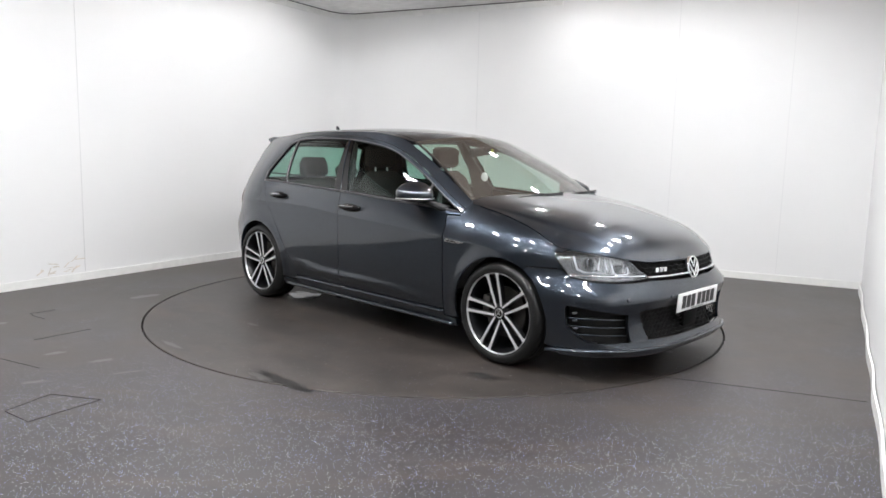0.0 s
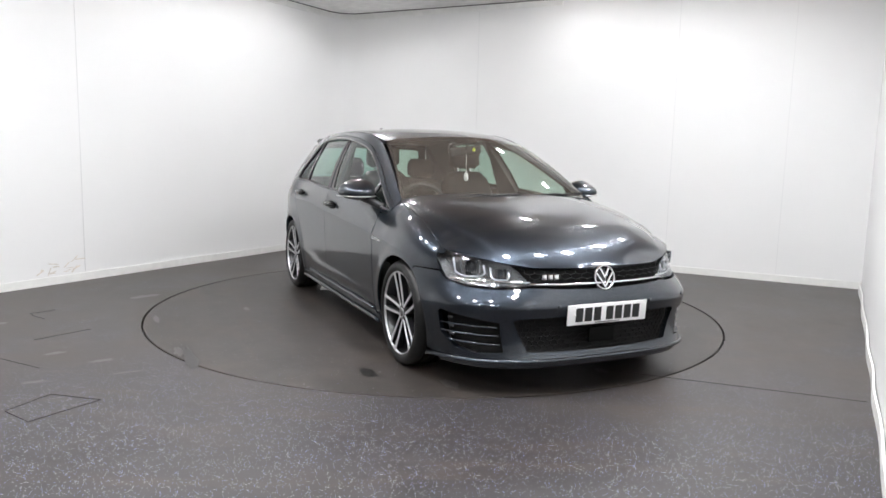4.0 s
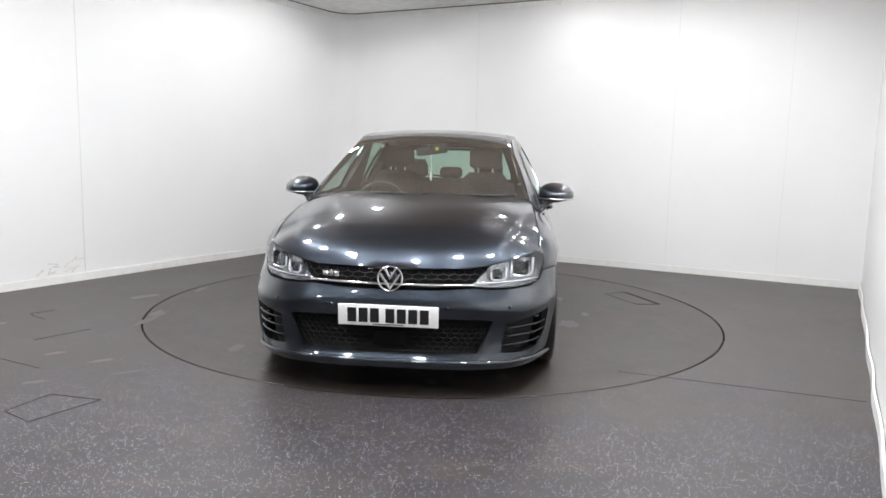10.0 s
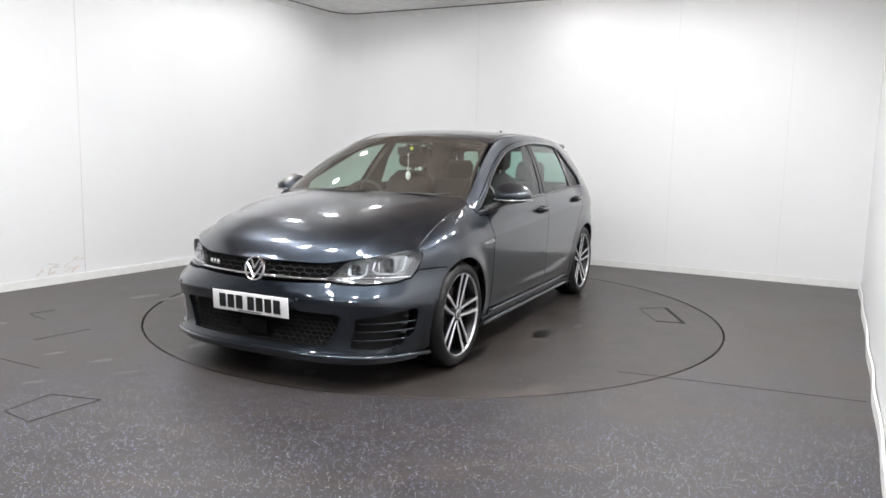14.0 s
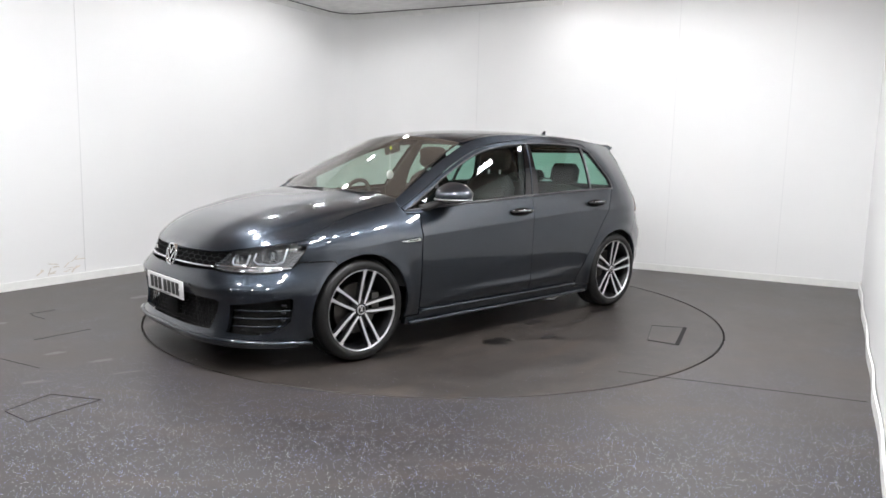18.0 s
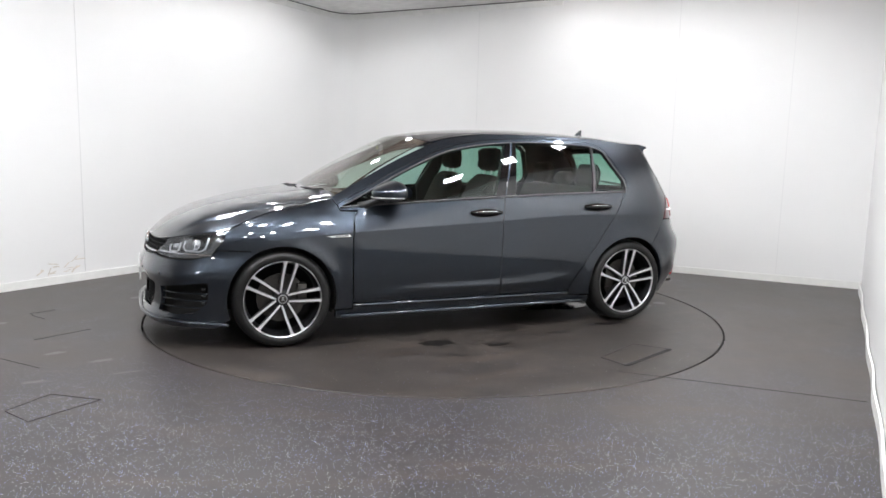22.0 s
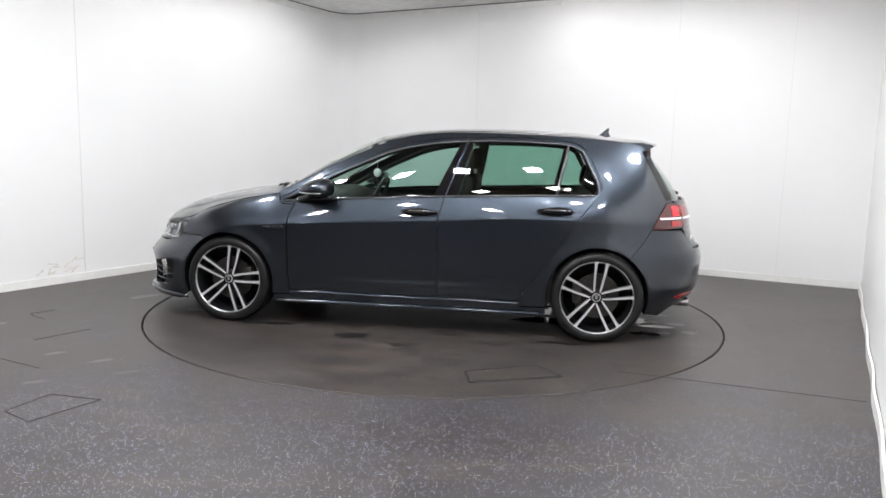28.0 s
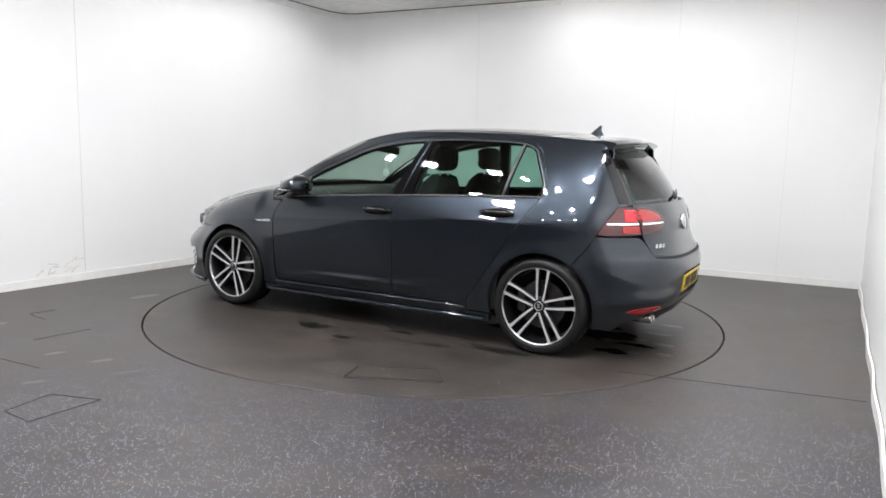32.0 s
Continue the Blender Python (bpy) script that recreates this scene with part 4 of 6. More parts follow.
def door_handle(door, surf, sg, x0, x1, z):
    bm = bmesh.new()
    pts, rad = [], []
    n = 11
    for i in range(n):
        t = i / (n - 1)
        x = x0 + (x1 - x0) * t
        y = surf(x, z)[1]
        pts.append((x, y + sg * (0.006 + 0.024 * math.sin(math.pi * min(1, max(0, t))) ** 0.5), z + 0.006))
        rad.append(0.011 + 0.009 * math.sin(math.pi * t))
    tube(bm, pts, rad, 10)
    h = part("door_handle", bm, M_GLOSS, door, "gloss dark door handle")
    # a raised black oval carries the shade of the hollow behind the grip
    bm = bmesh.new()
    c = surf((x0 + x1) / 2, z - 0.004)
    bmesh.ops.create_uvsphere(bm, u_segments=20, v_segments=8, radius=1.0)
    bmesh.ops.transform(bm, matrix=Matrix.Translation((c[0], c[1] - sg * 0.001, c[2] - 0.004)) @ Matrix.Diagonal((0.116, 0.009, 0.040, 1)), verts=bm.verts)
    part("recess_shade", bm, M_MESH, h, "black oval for the shaded hollow behind the handle")
    # chrome line added for the row of lamp glints along the grip
    bm = bmesh.new()
    tube(bm, [(p[0], p[1] + sg * r * 0.75, p[2] + r * 0.45) for p, r in zip(pts[2:-2], rad[2:-2])], 0.0035, 6)
    part("handle_glint", bm, M_CHROME, h, "thin chrome strip for the lamp glints on the grip")


def door_mirror(car, sg):
    root = new("door_mirror")
    root.parent = car

    def cap(keep, grow):
        bm = bmesh.new()
        bmesh.ops.create_uvsphere(bm, u_segments=36, v_segments=20, radius=1.0)
        for v in bm.verts:
            x, y, z = v.co
            y = math.copysign(abs(y) ** 0.82, y)
            z = math.copysign(abs(z) ** 0.70, z)
            x = x * 0.125 if x > 0 else x * 0.085
            top = 1 - 0.35 * max(0, y) ** 2
            lean = max(0.0, x) / 0.125
            z *= (1 - 0.52 * lean) if z > 0 else (1 - 0.25 * lean)
            v.co = (x * (1 - 0.35 * max(0, y)) * grow, y * 0.110 * grow, (z * 0.074 * top if z > 0 else z * 0.050 * (1 - 0.3 * max(0, y))) * grow)
        bmesh.ops.delete(bm, geom=[f for f in bm.faces if not keep(f.calc_center_median().z)], context="FACES")
        bmesh.ops.transform(bm, matrix=Matrix.Translation((0.605, sg * 0.910, 0.987)) @ Matrix.Diagonal((1, sg, 1, 1)) @ Matrix.Rotation(radians(18), 4, "Z"), verts=bm.verts)
        bmesh.ops.recalc_face_normals(bm, faces=bm.faces)
        return bm

    part("housing", cap(lambda z: z > -0.024, 1.13), M_PAINT, root)
    part("lower_housing", cap(lambda z: z < -0.014, 1.115), M_BLACK, root, "black lower shell")
    bm = bmesh.new()
    pts = []
    for i in range(15):
        a = radians(-95 + 185 * i / 14)
        q = Vector((0.125 * max(0, math.cos(a)) ** 0.8 * (1 - 0.3 * max(0, math.sin(a))) + 0.002, 0.112 * math.sin(a), -0.022)) * 1.13
        q = Matrix.Rotation(radians(18), 3, "Z") @ q
        pts.append((0.605 + q.x, sg * (0.910 + q.y), 0.987 + q.z))
    tube(bm, pts, 0.004, 8)
    part("indicator", bm, M_SATIN, root, "slim bright indicator strip")
    bm = bmesh.new()
    tube(bm, [(0.80, sg * 0.785, 0.895), (0.76, sg * 0.81, 0.908), (0.70, sg * 0.84, 0.93), (0.65, sg * 0.875, 0.95)], [0.030, 0.026, 0.022, 0.024], 10)
    part("foot", bm, M_BLACK, root, "black mirror foot")
    bm = bmesh.new()
    bmesh.ops.create_circle(bm, cap_ends=True, radius=1, segments=28)
    bmesh.ops.transform(bm, matrix=Matrix.Translation((0.515, sg * 0.885, 0.992)) @ Matrix.Rotation(radians(sg * 18), 4, "Z") @ Matrix.Rotation(radians(-90), 4, "Y") @ Matrix.Diagonal((0.042, 0.082, 1, 1)), verts=bm.verts)
    part("mirror_glass", bm, M_MIRROR, root, "mirror glass facing back", smooth=False)


def wing_badge(wing, surf, sg):
    pts = [(0.88, 0.706), (0.89, 0.724), (1.0, 0.716), (1.045, 0.712), (1.0, 0.704)]
    ob = shell("wing_badge", pts, surf, M_CHROME, wing, "small chrome wing badge", lift=0.005, depth=0.006, flip=sg > 0, step=0.02)
    shell("badge_inset", [(0.90, 0.711), (0.90, 0.718), (0.985, 0.713), (0.985, 0.708)], surf, M_GLOSS, ob, "dark inset", lift=0.0065, depth=0.001, flip=sg > 0, step=0.02)


def part_roof(car):
    edge = [-1.60, -1.52, -1.4, -1.25, -1.1, -0.9, -0.7, -0.5, -0.3, -0.1, 0.02, 0.145, 0.22]
    right = [(x, -(ease(max(x, -1.5), RAIL_Y) if x < 0.145 else roof_edge(x)) + 0.002) for x in edge]
    front = [(0.325 - 0.075 * a * a - 0.004, 0.565 * a) for a in (-0.9, -0.6, -0.3, 0, 0.3, 0.6, 0.9)]
    left = [(x, -y) for x, y in right[::-1]]
    shell("roof", right + front + left, roof, M_PAINT, car)
    # side joints of the roof
    for sg in (1, -1):
        bm = bmesh.new()
        tube(bm, [(x, sg * (0.535 if x > -1.3 else 0.52), roof(x, 0.535)[2] - 0.001) for x in np.linspace(0.2, -1.5, 20)], 0.004, 6)
        part("roof_joint", bm, M_BLACK, car, "thin black roof joint")
    ws = shell("windscreen", [(-1.0, 0.0), (1.0, 0.0), (1.0, 1.0), (-1.0, 1.0)], screen, M_SCREEN, car, "clear windscreen, faintly green", scale=(0.65, 0.85), depth=0, step=0.05)
    ws.visible_shadow = False
    # black band round the windscreen
    shell("screen_band", [(-1.012, -0.01), (1.012, -0.01), (1.012, 1.01), (-1.012, 1.01)], screen, M_GLOSS, ws, "black band round the screen",
          holes=[[(-0.970, 0.075), (0.970, 0.075), (0.975, 0.93), (0.2, 0.945), (0.14, 0.87), (-0.14, 0.87), (-0.2, 0.945), (-0.975, 0.93)]], scale=(0.65, 0.85), depth=0, step=0.05, lift=-0.004)
    # fin on the roof
    bm = bmesh.new()
    prism(bm, [(-1.30, 1.395), (-1.395, 1.478), (-1.405, 1.476), (-1.40, 1.44), (-1.425, 1.40), (-1.44, 1.39)], -0.012, 0.012, Matrix(((1, 0, 0, 0), (0, 0, 1, 0), (0, 1, 0, 0), (0, 0, 0, 1))))
    bmesh.ops.bevel(bm, geom=list(bm.edges), offset=0.004, segments=2, affect="EDGES")
    part("aerial_fin", bm, M_PAINT, car)
    # wipers
    for a, b in (((1.085, 0.10, 0.976), (1.025, 0.60, 0.988)), ((1.09, -0.42, 0.974), (1.10, 0.06, 0.988))):
        bm = bmesh.new()
        a, b = Vector(a), Vector(b)
        tube(bm, [a, a.lerp(b, 0.5) + Vector((0, 0, 0.014)), b], [0.010, 0.007, 0.005], 8)
        w = part("wiper", bm, M_BLACK, car, "black windscreen wiper")
        bm = bmesh.new()
        tube(bm, [a.lerp(b, 0.15) + Vector((-0.02, 0, 0.006)), b + Vector((-0.02, 0.03, 0.012))], 0.006, 6)
        part("wiper_blade", bm, M_RUBBER, w)


def roof_edge(x):
    return 0.582 - (x - 0.145) * 0.1


def hexmesh(bm, outline, size, surf, depth):
    """Honeycomb bars filling an outline."""
    xs = [p[0] for p in outline]
    ys = [p[1] for p in outline]
    w, h = size
    rows = int((max(ys) - min(ys)) / h) + 2
    cols = int((max(xs) - min(xs)) / w) + 2
    seen = set()
    for r in range(rows):
        for c in range(cols):
            cx = min(xs) + (c + 0.5 * (r % 2)) * w
            cy = min(ys) + r * h
            ring = [(cx + w * 0.5 * k, cy + h * 0.66 * j) for k, j in ((0, 1), (1, 0.5), (1, -0.5), (0, -1), (-1, -0.5), (-1, 0.5))]
            for i in range(6):
                a, b = ring[i], ring[(i + 1) % 6]
                key = tuple(sorted(((round(a[0], 3), round(a[1], 3)), (round(b[0], 3), round(b[1], 3)))))
                if key in seen or not (inside(a, outline) and inside(b, outline)):
                    continue
                seen.add(key)
                tube(bm, [surf(*a), surf(*b)], 0.0026, 4, cap=False)


def front_end(car):
    # bonnet
    half = [(r[0], r[1]) for i, r in enumerate(HOOD_EDGE) if r[0] > 0.9 and (i % 2 == 0 or r[1] < 0.01)]
    if half[-1][1] > 0.001:
        half.append((HOOD_EDGE[-1][0], 0.0))
    rear = [(1.03 - 0.12 * (y / 0.72) ** 2, y) for y in (0.6, 0.4, 0.2, 0.0, -0.2, -0.4, -0.6)]
    outline = [(x, -y) for x, y in half] + half[::-1][1:] + rear
    fold = []
    for x in np.linspace(0.92, 2.04, 70).tolist():
        u = (x - 0.95) / 1.1
        for d in (-0.030, -0.015, -0.007, 0.0, 0.007, 0.015, 0.030):
            y = 0.732 - 0.10 * u - 0.125 * u * u + d
            fold += [(x, y), (x, -y)]
    shell("bonnet", outline, hood, M_PAINT, car, step=0.03, extra=fold)
    # painted gutter under the bonnet's side edges
    for sg in (1, -1):
        edge = [(x, hood_edge(x)[0]) for x in (1.15, 1.25, 1.35, 1.45, 1.52, 1.58, 1.62, 1.66, 1.70)]
        ring = [(x, sg * (y - 0.03)) for x, y in edge] + [(x, sg * (y + 0.028)) for x, y in edge[::-1]]
        shell("bonnet_gutter", ring if sg < 0 else ring[::-1], hood, M_PAINT, car, lift=-0.007, depth=0, step=0.02)
    # scuttle under the wipers
    bm = bmesh.new()
    for i in range(12):
        y0 = -0.70 + 1.4 * i / 12
        y1 = y0 + 1.4 / 12
        q = [(1.085 - 0.135 * (y / 0.722) ** 2 + dx, y, z) for y, dx, z in ((y0, 0.01, 0.95), (y1, 0.01, 0.95), (y1, -0.10, 0.93), (y0, -0.10, 0.93))]
        bm.faces.new([bm.verts.new(p) for p in q])
    part("scuttle", bm, M_BLACK, car, "black scuttle panel")

    # bumper with its openings
    def ns(y, z):
        return (nose_s(y, z), z)

    def nx(x, z):
        return (nose_sx(x, z), z)

    arch_part = [(nose_sx(x, z), z) for x, z in arch(AXLE, -20, 58, n=14)]
    halfb = [(0.0, 0.150), ns(0.3, 0.150), ns(0.55, 0.146), ns(0.72, 0.140), nx(1.72, 0.135)] + arch_part + [nx(1.515, 0.622), nx(1.70, 0.622), nx(1.752, 0.582), ns(0.72, 0.560), ns(0.6, 0.556), ns(0.5, 0.560), ns(0.43, 0.568), ns(0.25, 0.560)]
    bump = halfb + [(0.0, 0.556)] + [(-s, z) for s, z in halfb[::-1][:-1]]
    low_grille = [ns(-0.46, 0.236), ns(-0.2, 0.228), (0.0, 0.226), ns(0.2, 0.228), ns(0.46, 0.236), ns(0.535, 0.400), ns(0.50, 0.410), ns(0.25, 0.415), (0.0, 0.416), ns(-0.25, 0.415), ns(-0.50, 0.410), ns(-0.535, 0.400)]
    vent = [ns(0.575, 0.232), ns(0.70, 0.222), ns(0.765, 0.232), nx(1.77, 0.30), nx(1.765, 0.42), nx(1.78, 0.432), ns(0.70, 0.405), ns(0.60, 0.388)]
    vent_r = [(-s, z) for s, z in vent[::-1]]
    bumper = shell("front_bumper", bump, nose, M_PAINT, car, holes=[low_grille, vent, vent_r], scale=(1.35, 1.0), step=0.028, depth=0.03)
    shell("inner_front", [(-0.72, 0.18), (0.72, 0.18), (0.70, 0.70), (-0.70, 0.70)], nose, M_UNDER, car, lift=-0.075, depth=0, scale=(1.35, 1.0), step=0.06)
    bm = bmesh.new()
    hexmesh(bm, [(s * 1.0, z) for s, z in low_grille], (0.025, 0.024), lambda s, z: tuple(Vector(nose(s, z)) - Vector((0.016, 0, 0))), 0.02)
    part("lower_grille", bm, M_HONEY, bumper, "black honeycomb lower grille", smooth=False)
    for v, sg in ((vent, 1), (vent_r, -1)):
        for z in (0.268, 0.315, 0.360):
            bm = bmesh.new()
            lo = abs(nose_s(0.585 + (z - 0.24) * 0.2, z))
            hi = abs(nose_sx(1.775, z))
            pts = [Vector(nose(sg * (lo + (hi - lo) * i / 10), z)) for i in range(11)]
            tube(bm, [(p.x - 0.010, p.y - sg * 0.005, p.z) for p in pts], 0.0042, 6)
            part("vent_fin", bm, M_PAINT, bumper)
        for z in (0.291, 0.338, 0.382):
            p = Vector(nose(sg * abs(nose_sx(1.835, z)), z))
            bm = bmesh.new()
            box(bm, (0.016, 0.030, 0.016), Matrix.Translation((p.x - 0.050, p.y - sg * 0.030, z)) @ Matrix.Rotation(sg * radians(40), 4, "Z"), 0.004)
            part("fog_light", bm, M_BULB, bumper, "small clear fog lamp")
    for y in (0.62, 0.30, -0.30, -0.62):
        p = Vector(nose(nose_s(y, 0.475), 0.475))
        q = Vector(nose(nose_s(y + 0.01, 0.475), 0.475)) - Vector(nose(nose_s(y - 0.01, 0.475), 0.475))
        bm = bmesh.new()
        bmesh.ops.create_cone(bm, cap_ends=True, segments=18, radius1=0.011, radius2=0.010, depth=0.004,
                              matrix=Matrix.Translation(p) @ Matrix.Rotation(math.atan2(q.y, q.x) - math.pi / 2, 4, "Z") @ Matrix.Rotation(radians(90), 4, "Y"))
        part("parking_sensor", bm, M_PAINT, bumper)
    # splitter lip
    bm = bmesh.new()
    pts = []
    for i in range(41):
        s = -0.82 + 1.64 * i / 40
        p = Vector(nose(s, 0.185))
        pts.append((p.x + 0.010 * (1 - abs(s)), p.y * 1.01, 0.192 - 0.05 * abs(s) ** 2.2))
    tube(bm, pts, 0.012, 8)
    part("splitter", bm, M_PAINT, bumper)
    bm = bmesh.new()
    box(bm, (0.03, 0.17, 0.085), Matrix.Translation((2.098, 0.0, 0.30)), 0.008)
    autosharp(part("radar_sensor", bm, M_MESH, bumper, "dull black sensor block"))

    # upper grille
    gril = [ns(-0.425, 0.578), (0.0, 0.572), ns(0.425, 0.578), ns(0.500, brow_z(0.500) - 0.004), ns(0.38, brow_z(0.38) - 0.004), ns(0.25, brow_z(0.25) - 0.004), (0.0, 0.661), ns(-0.25, brow_z(0.25) - 0.004), ns(-0.38, brow_z(0.38) - 0.004), ns(-0.500, brow_z(0.500) - 0.004)]
    grille = shell("upper_grille", gril, nose, M_MESH, car, "black honeycomb grille", scale=(1.35, 1.0), lift=-0.018, depth=0.01, step=0.04)
    bm = bmesh.new()
    hexmesh(bm, [(s, z) for s, z in shrink(gril, 0.004)], (0.040, 0.024), lambda s, z: tuple(Vector(nose(s, z)) - Vector((0.010, 0, 0))), 0.02)
    part("grille_mesh", bm, M_HONEY, grille, smooth=False)
    bm = bmesh.new()
    pts = [nose(nose_s(y, 0.585), 0.585) for y in np.linspace(-0.43, 0.43, 31)]
    tube(bm, [(p[0] - 0.001, p[1], p[2]) for p in pts], 0.0075, 8)
    part("grille_strip", bm, M_CHROME, grille, "bright metal strip")
    # model lettering as three plain bright blocks
    for k in range(3):
        y = -0.352 + 0.032 * k
        p = Vector(nose(nose_s(y, 0.622), 0.622))
        d = Vector(nose(nose_s(y - 0.02, 0.622), 0.622)) - p
        bm = bmesh.new()
        box(bm, (0.006, 0.026, 0.028), Matrix.Translation(p + Vector((0.002, 0, 0))) @ Matrix.Rotation(math.atan2(d.y, d.x) + math.pi / 2, 4, "Z"), 0.003)
        part("badge_block", bm, M_CHROME, grille, "small chrome badge block")
    emblem(car, Matrix.Translation((2.105, 0, 0.613)) @ Matrix.Rotation(radians(-10), 4, "Y"), 0.068)

    # headlights
    hl = [ns(0.425, 0.580), ns(0.50, 0.572), ns(0.60, 0.568), ns(0.72, 0.572), nx(1.748, 0.59), nx(1.70, 0.648), nx(1.660, 0.70), nx(1.645, 0.730), nx(1.640, 0.745)] + [ns(y, brow_z(y) + 0.001) for y in (0.765, 0.73, 0.68)] + [ns(y, brow_z(y) - 0.003) for y in (0.62, 0.56, 0.512)]
    for sg in (1, -1):
        line = [(sg * s, z) for s, z in (hl if sg > 0 else hl[::-1])]
        lamp = shell("headlight", line, nose, M_DARKLAMP, car, "clear headlight with twin bright units and a light strip", lift=-0.055, depth=-0.05, scale=(1.35, 1.0), step=0.04)
        shell("lens", shrink(line, 0.001), nose, M_LENS, lamp, "clear plastic lens", lift=0.0, depth=0.02, scale=(1.35, 1.0), step=0.04).visible_shadow = False
        for y, z, r in ((0.675, 0.655, 0.040), (0.552, 0.630, 0.027)):
            p = Vector(nose(sg * nose_s(y, z), z))
            bm = bmesh.new()
            lathe(bm, [(r * 1.22, 0.026), (r * 1.1, 0.024), (r * 1.0, 0.0), (r * 0.8, -0.02)], 40, "X")
            for v in bm.verts:
                k = max(abs(v.co.y), abs(v.co.z)) / max(1e-6, math.hypot(v.co.y, v.co.z))
                v.co.y, v.co.z = v.co.y * k ** -0.7, v.co.z * k ** -0.7 * 0.92
            bmesh.ops.transform(bm, matrix=Matrix.Translation((p.x - 0.042, p.y - sg * 0.01, p.z)), verts=bm.verts)
            part("reflector", bm, M_CHROME, lamp, "bright reflector ring")
            bm = bmesh.new()
            bmesh.ops.create_uvsphere(bm, u_segments=20, v_segments=12, radius=r * 0.82, matrix=Matrix.Translation((p.x - 0.055, p.y - sg * 0.01, p.z)))
            part("projector", bm, M_BULB, lamp, "dark glass projector")
            bm = bmesh.new()
            w = r * 1.5
            pts = [Vector((p.x - 0.02 - 0.25 * (abs(k) > 0) * 0.02, p.y + sg * dy, p.z + dz)) for k, dy, dz in ((1, w, r * 1.1), (1, w * 0.98, -r * 0.7), (0, w * 0.6, -r * 1.15), (0, -w * 0.6, -r * 1.15), (1, -w * 0.95, -r * 0.6), (1, -w * 0.9, r * 0.4))]
            pts = [Vector((nose(sg * nose_s(abs(q.y), q.z), q.z)[0] - 0.025, q.y, q.z)) for q in pts]
            tube(bm, pts, 0.0062, 8)
            part("daylight_tube", bm, M_GUIDE, lamp, "white light guide")
        bm = bmesh.new()
        pts = [nose(sg * s, 0.589) for s in np.linspace(nose_s(0.43, 0.589), nose_sx(1.745, 0.595), 16)]
        tube(bm, [(p[0] - 0.012, p[1] - sg * 0.006, p[2] + 0.002) for p in pts], 0.007, 6)
        part("light_strip", bm, M_CHROME, lamp, "bright strip along the foot")

    number_plate(car, Matrix.Translation((2.152, 0, 0.428)) @ Matrix.Rotation(radians(3), 4, "Y"), M_WHITE, 1, "white number plate with black characters")


M_HONEY = plain("honeycomb_plastic", (0.004, 0.004, 0.0045), 0.5, spec=0.2)
M_LIME = plain("lime_sticker", (0.55, 0.60, 0.03), 0.4)
M_DARKLAMP = plain("lamp_chamber", (0.38, 0.385, 0.39), 0.22, metal=0.85)
M_GUIDE = plain("white_light_guide", (0.36, 0.37, 0.39), 0.2, coat=1.0)
M_BULB = plain("projector_glass", (0.05, 0.053, 0.057), 0.05, coat=1.0)


def emblem(car, m, r):
    """Round maker's badge as plain shapes: a bright ring and two chevrons on black."""
    root = new("round_badge")
    root.parent = car
    root["label"] = "round chrome badge with plain chevrons"
    bm = bmesh.new()
    lathe(bm, [(0.0, 0.004), (r * 0.9, 0.0), (r * 0.9, -0.012), (0.0, -0.012)], 40, "X", m)
    part("disc", bm, M_GLOSS, root)
    bm = bmesh.new()
    lathe(bm, [(r * 0.84, 0.002), (r * 0.88, 0.009), (r * 0.97, 0.009), (r, 0.0), (r * 0.98, -0.014)], 48, "X", m)
    part("ring", bm, M_CHROME, root)
    for pts in (((-0.40, 0.70), (0.0, 0.02), (0.40, 0.70)), ((-0.74, 0.32), (0.0, -0.74), (0.74, 0.32))):
        bm = bmesh.new()
        for (a, b), (c, d) in zip(pts, pts[1:]):
            p, q = Vector((0.006, a * r, b * r)), Vector((0.006, c * r, d * r))
            e = q - p
            box(bm, (0.007, e.length + r * 0.12, r * 0.17), m @ Matrix.Translation((p + q) / 2) @ Matrix.Rotation(math.atan2(e.z, e.y), 4, "X"), 0.002, 1)
        part("chevron", bm, M_CHROME, root, smooth=False)
    return root


def number_plate(car, m, mat, way, label):
    root = new("number_plate")
    root.parent = car
    root["label"] = label
    bm = bmesh.new()
    box(bm, (0.008, 0.520, 0.111), m, 0.003)
    autosharp(part("plate", bm, mat, root))
    bm = bmesh.new()
    box(bm, (0.002, 0.16, 0.005), m @ Matrix.Translation((way * 0.0045, 0, -0.047)))
    part("caption_bar", bm, M_TRIM, root, "thin grey caption line", smooth=False)
    for y in (-0.215, 0.215):
        bm = bmesh.new()
        bmesh.ops.create_cone(bm, cap_ends=True, segments=14, radius1=0.0065, radius2=0.005, depth=0.006, matrix=m @ Matrix.Translation((way * 0.0055, y, 0.0)) @ Matrix.Rotation(radians(90 * way), 4, "Y"))
        part("screw_cap", bm, mat, root)
    # seven characters as plain bars of their size
    w, gap, space = 0.046, 0.013, 0.034
    total = 7 * w + 5 * gap + space
    y = total / 2
    for k in range(7):
        bm = bmesh.new()
        box(bm, (0.002, w, 0.075), m @ Matrix.Translation((way * 0.0048, way * -(y - w / 2) * -1 if way < 0 else (y - w / 2), 0)))
        part("character_bar", bm, M_INK, root, smooth=False)
        y -= w + (space if k == 3 else gap)
    return root


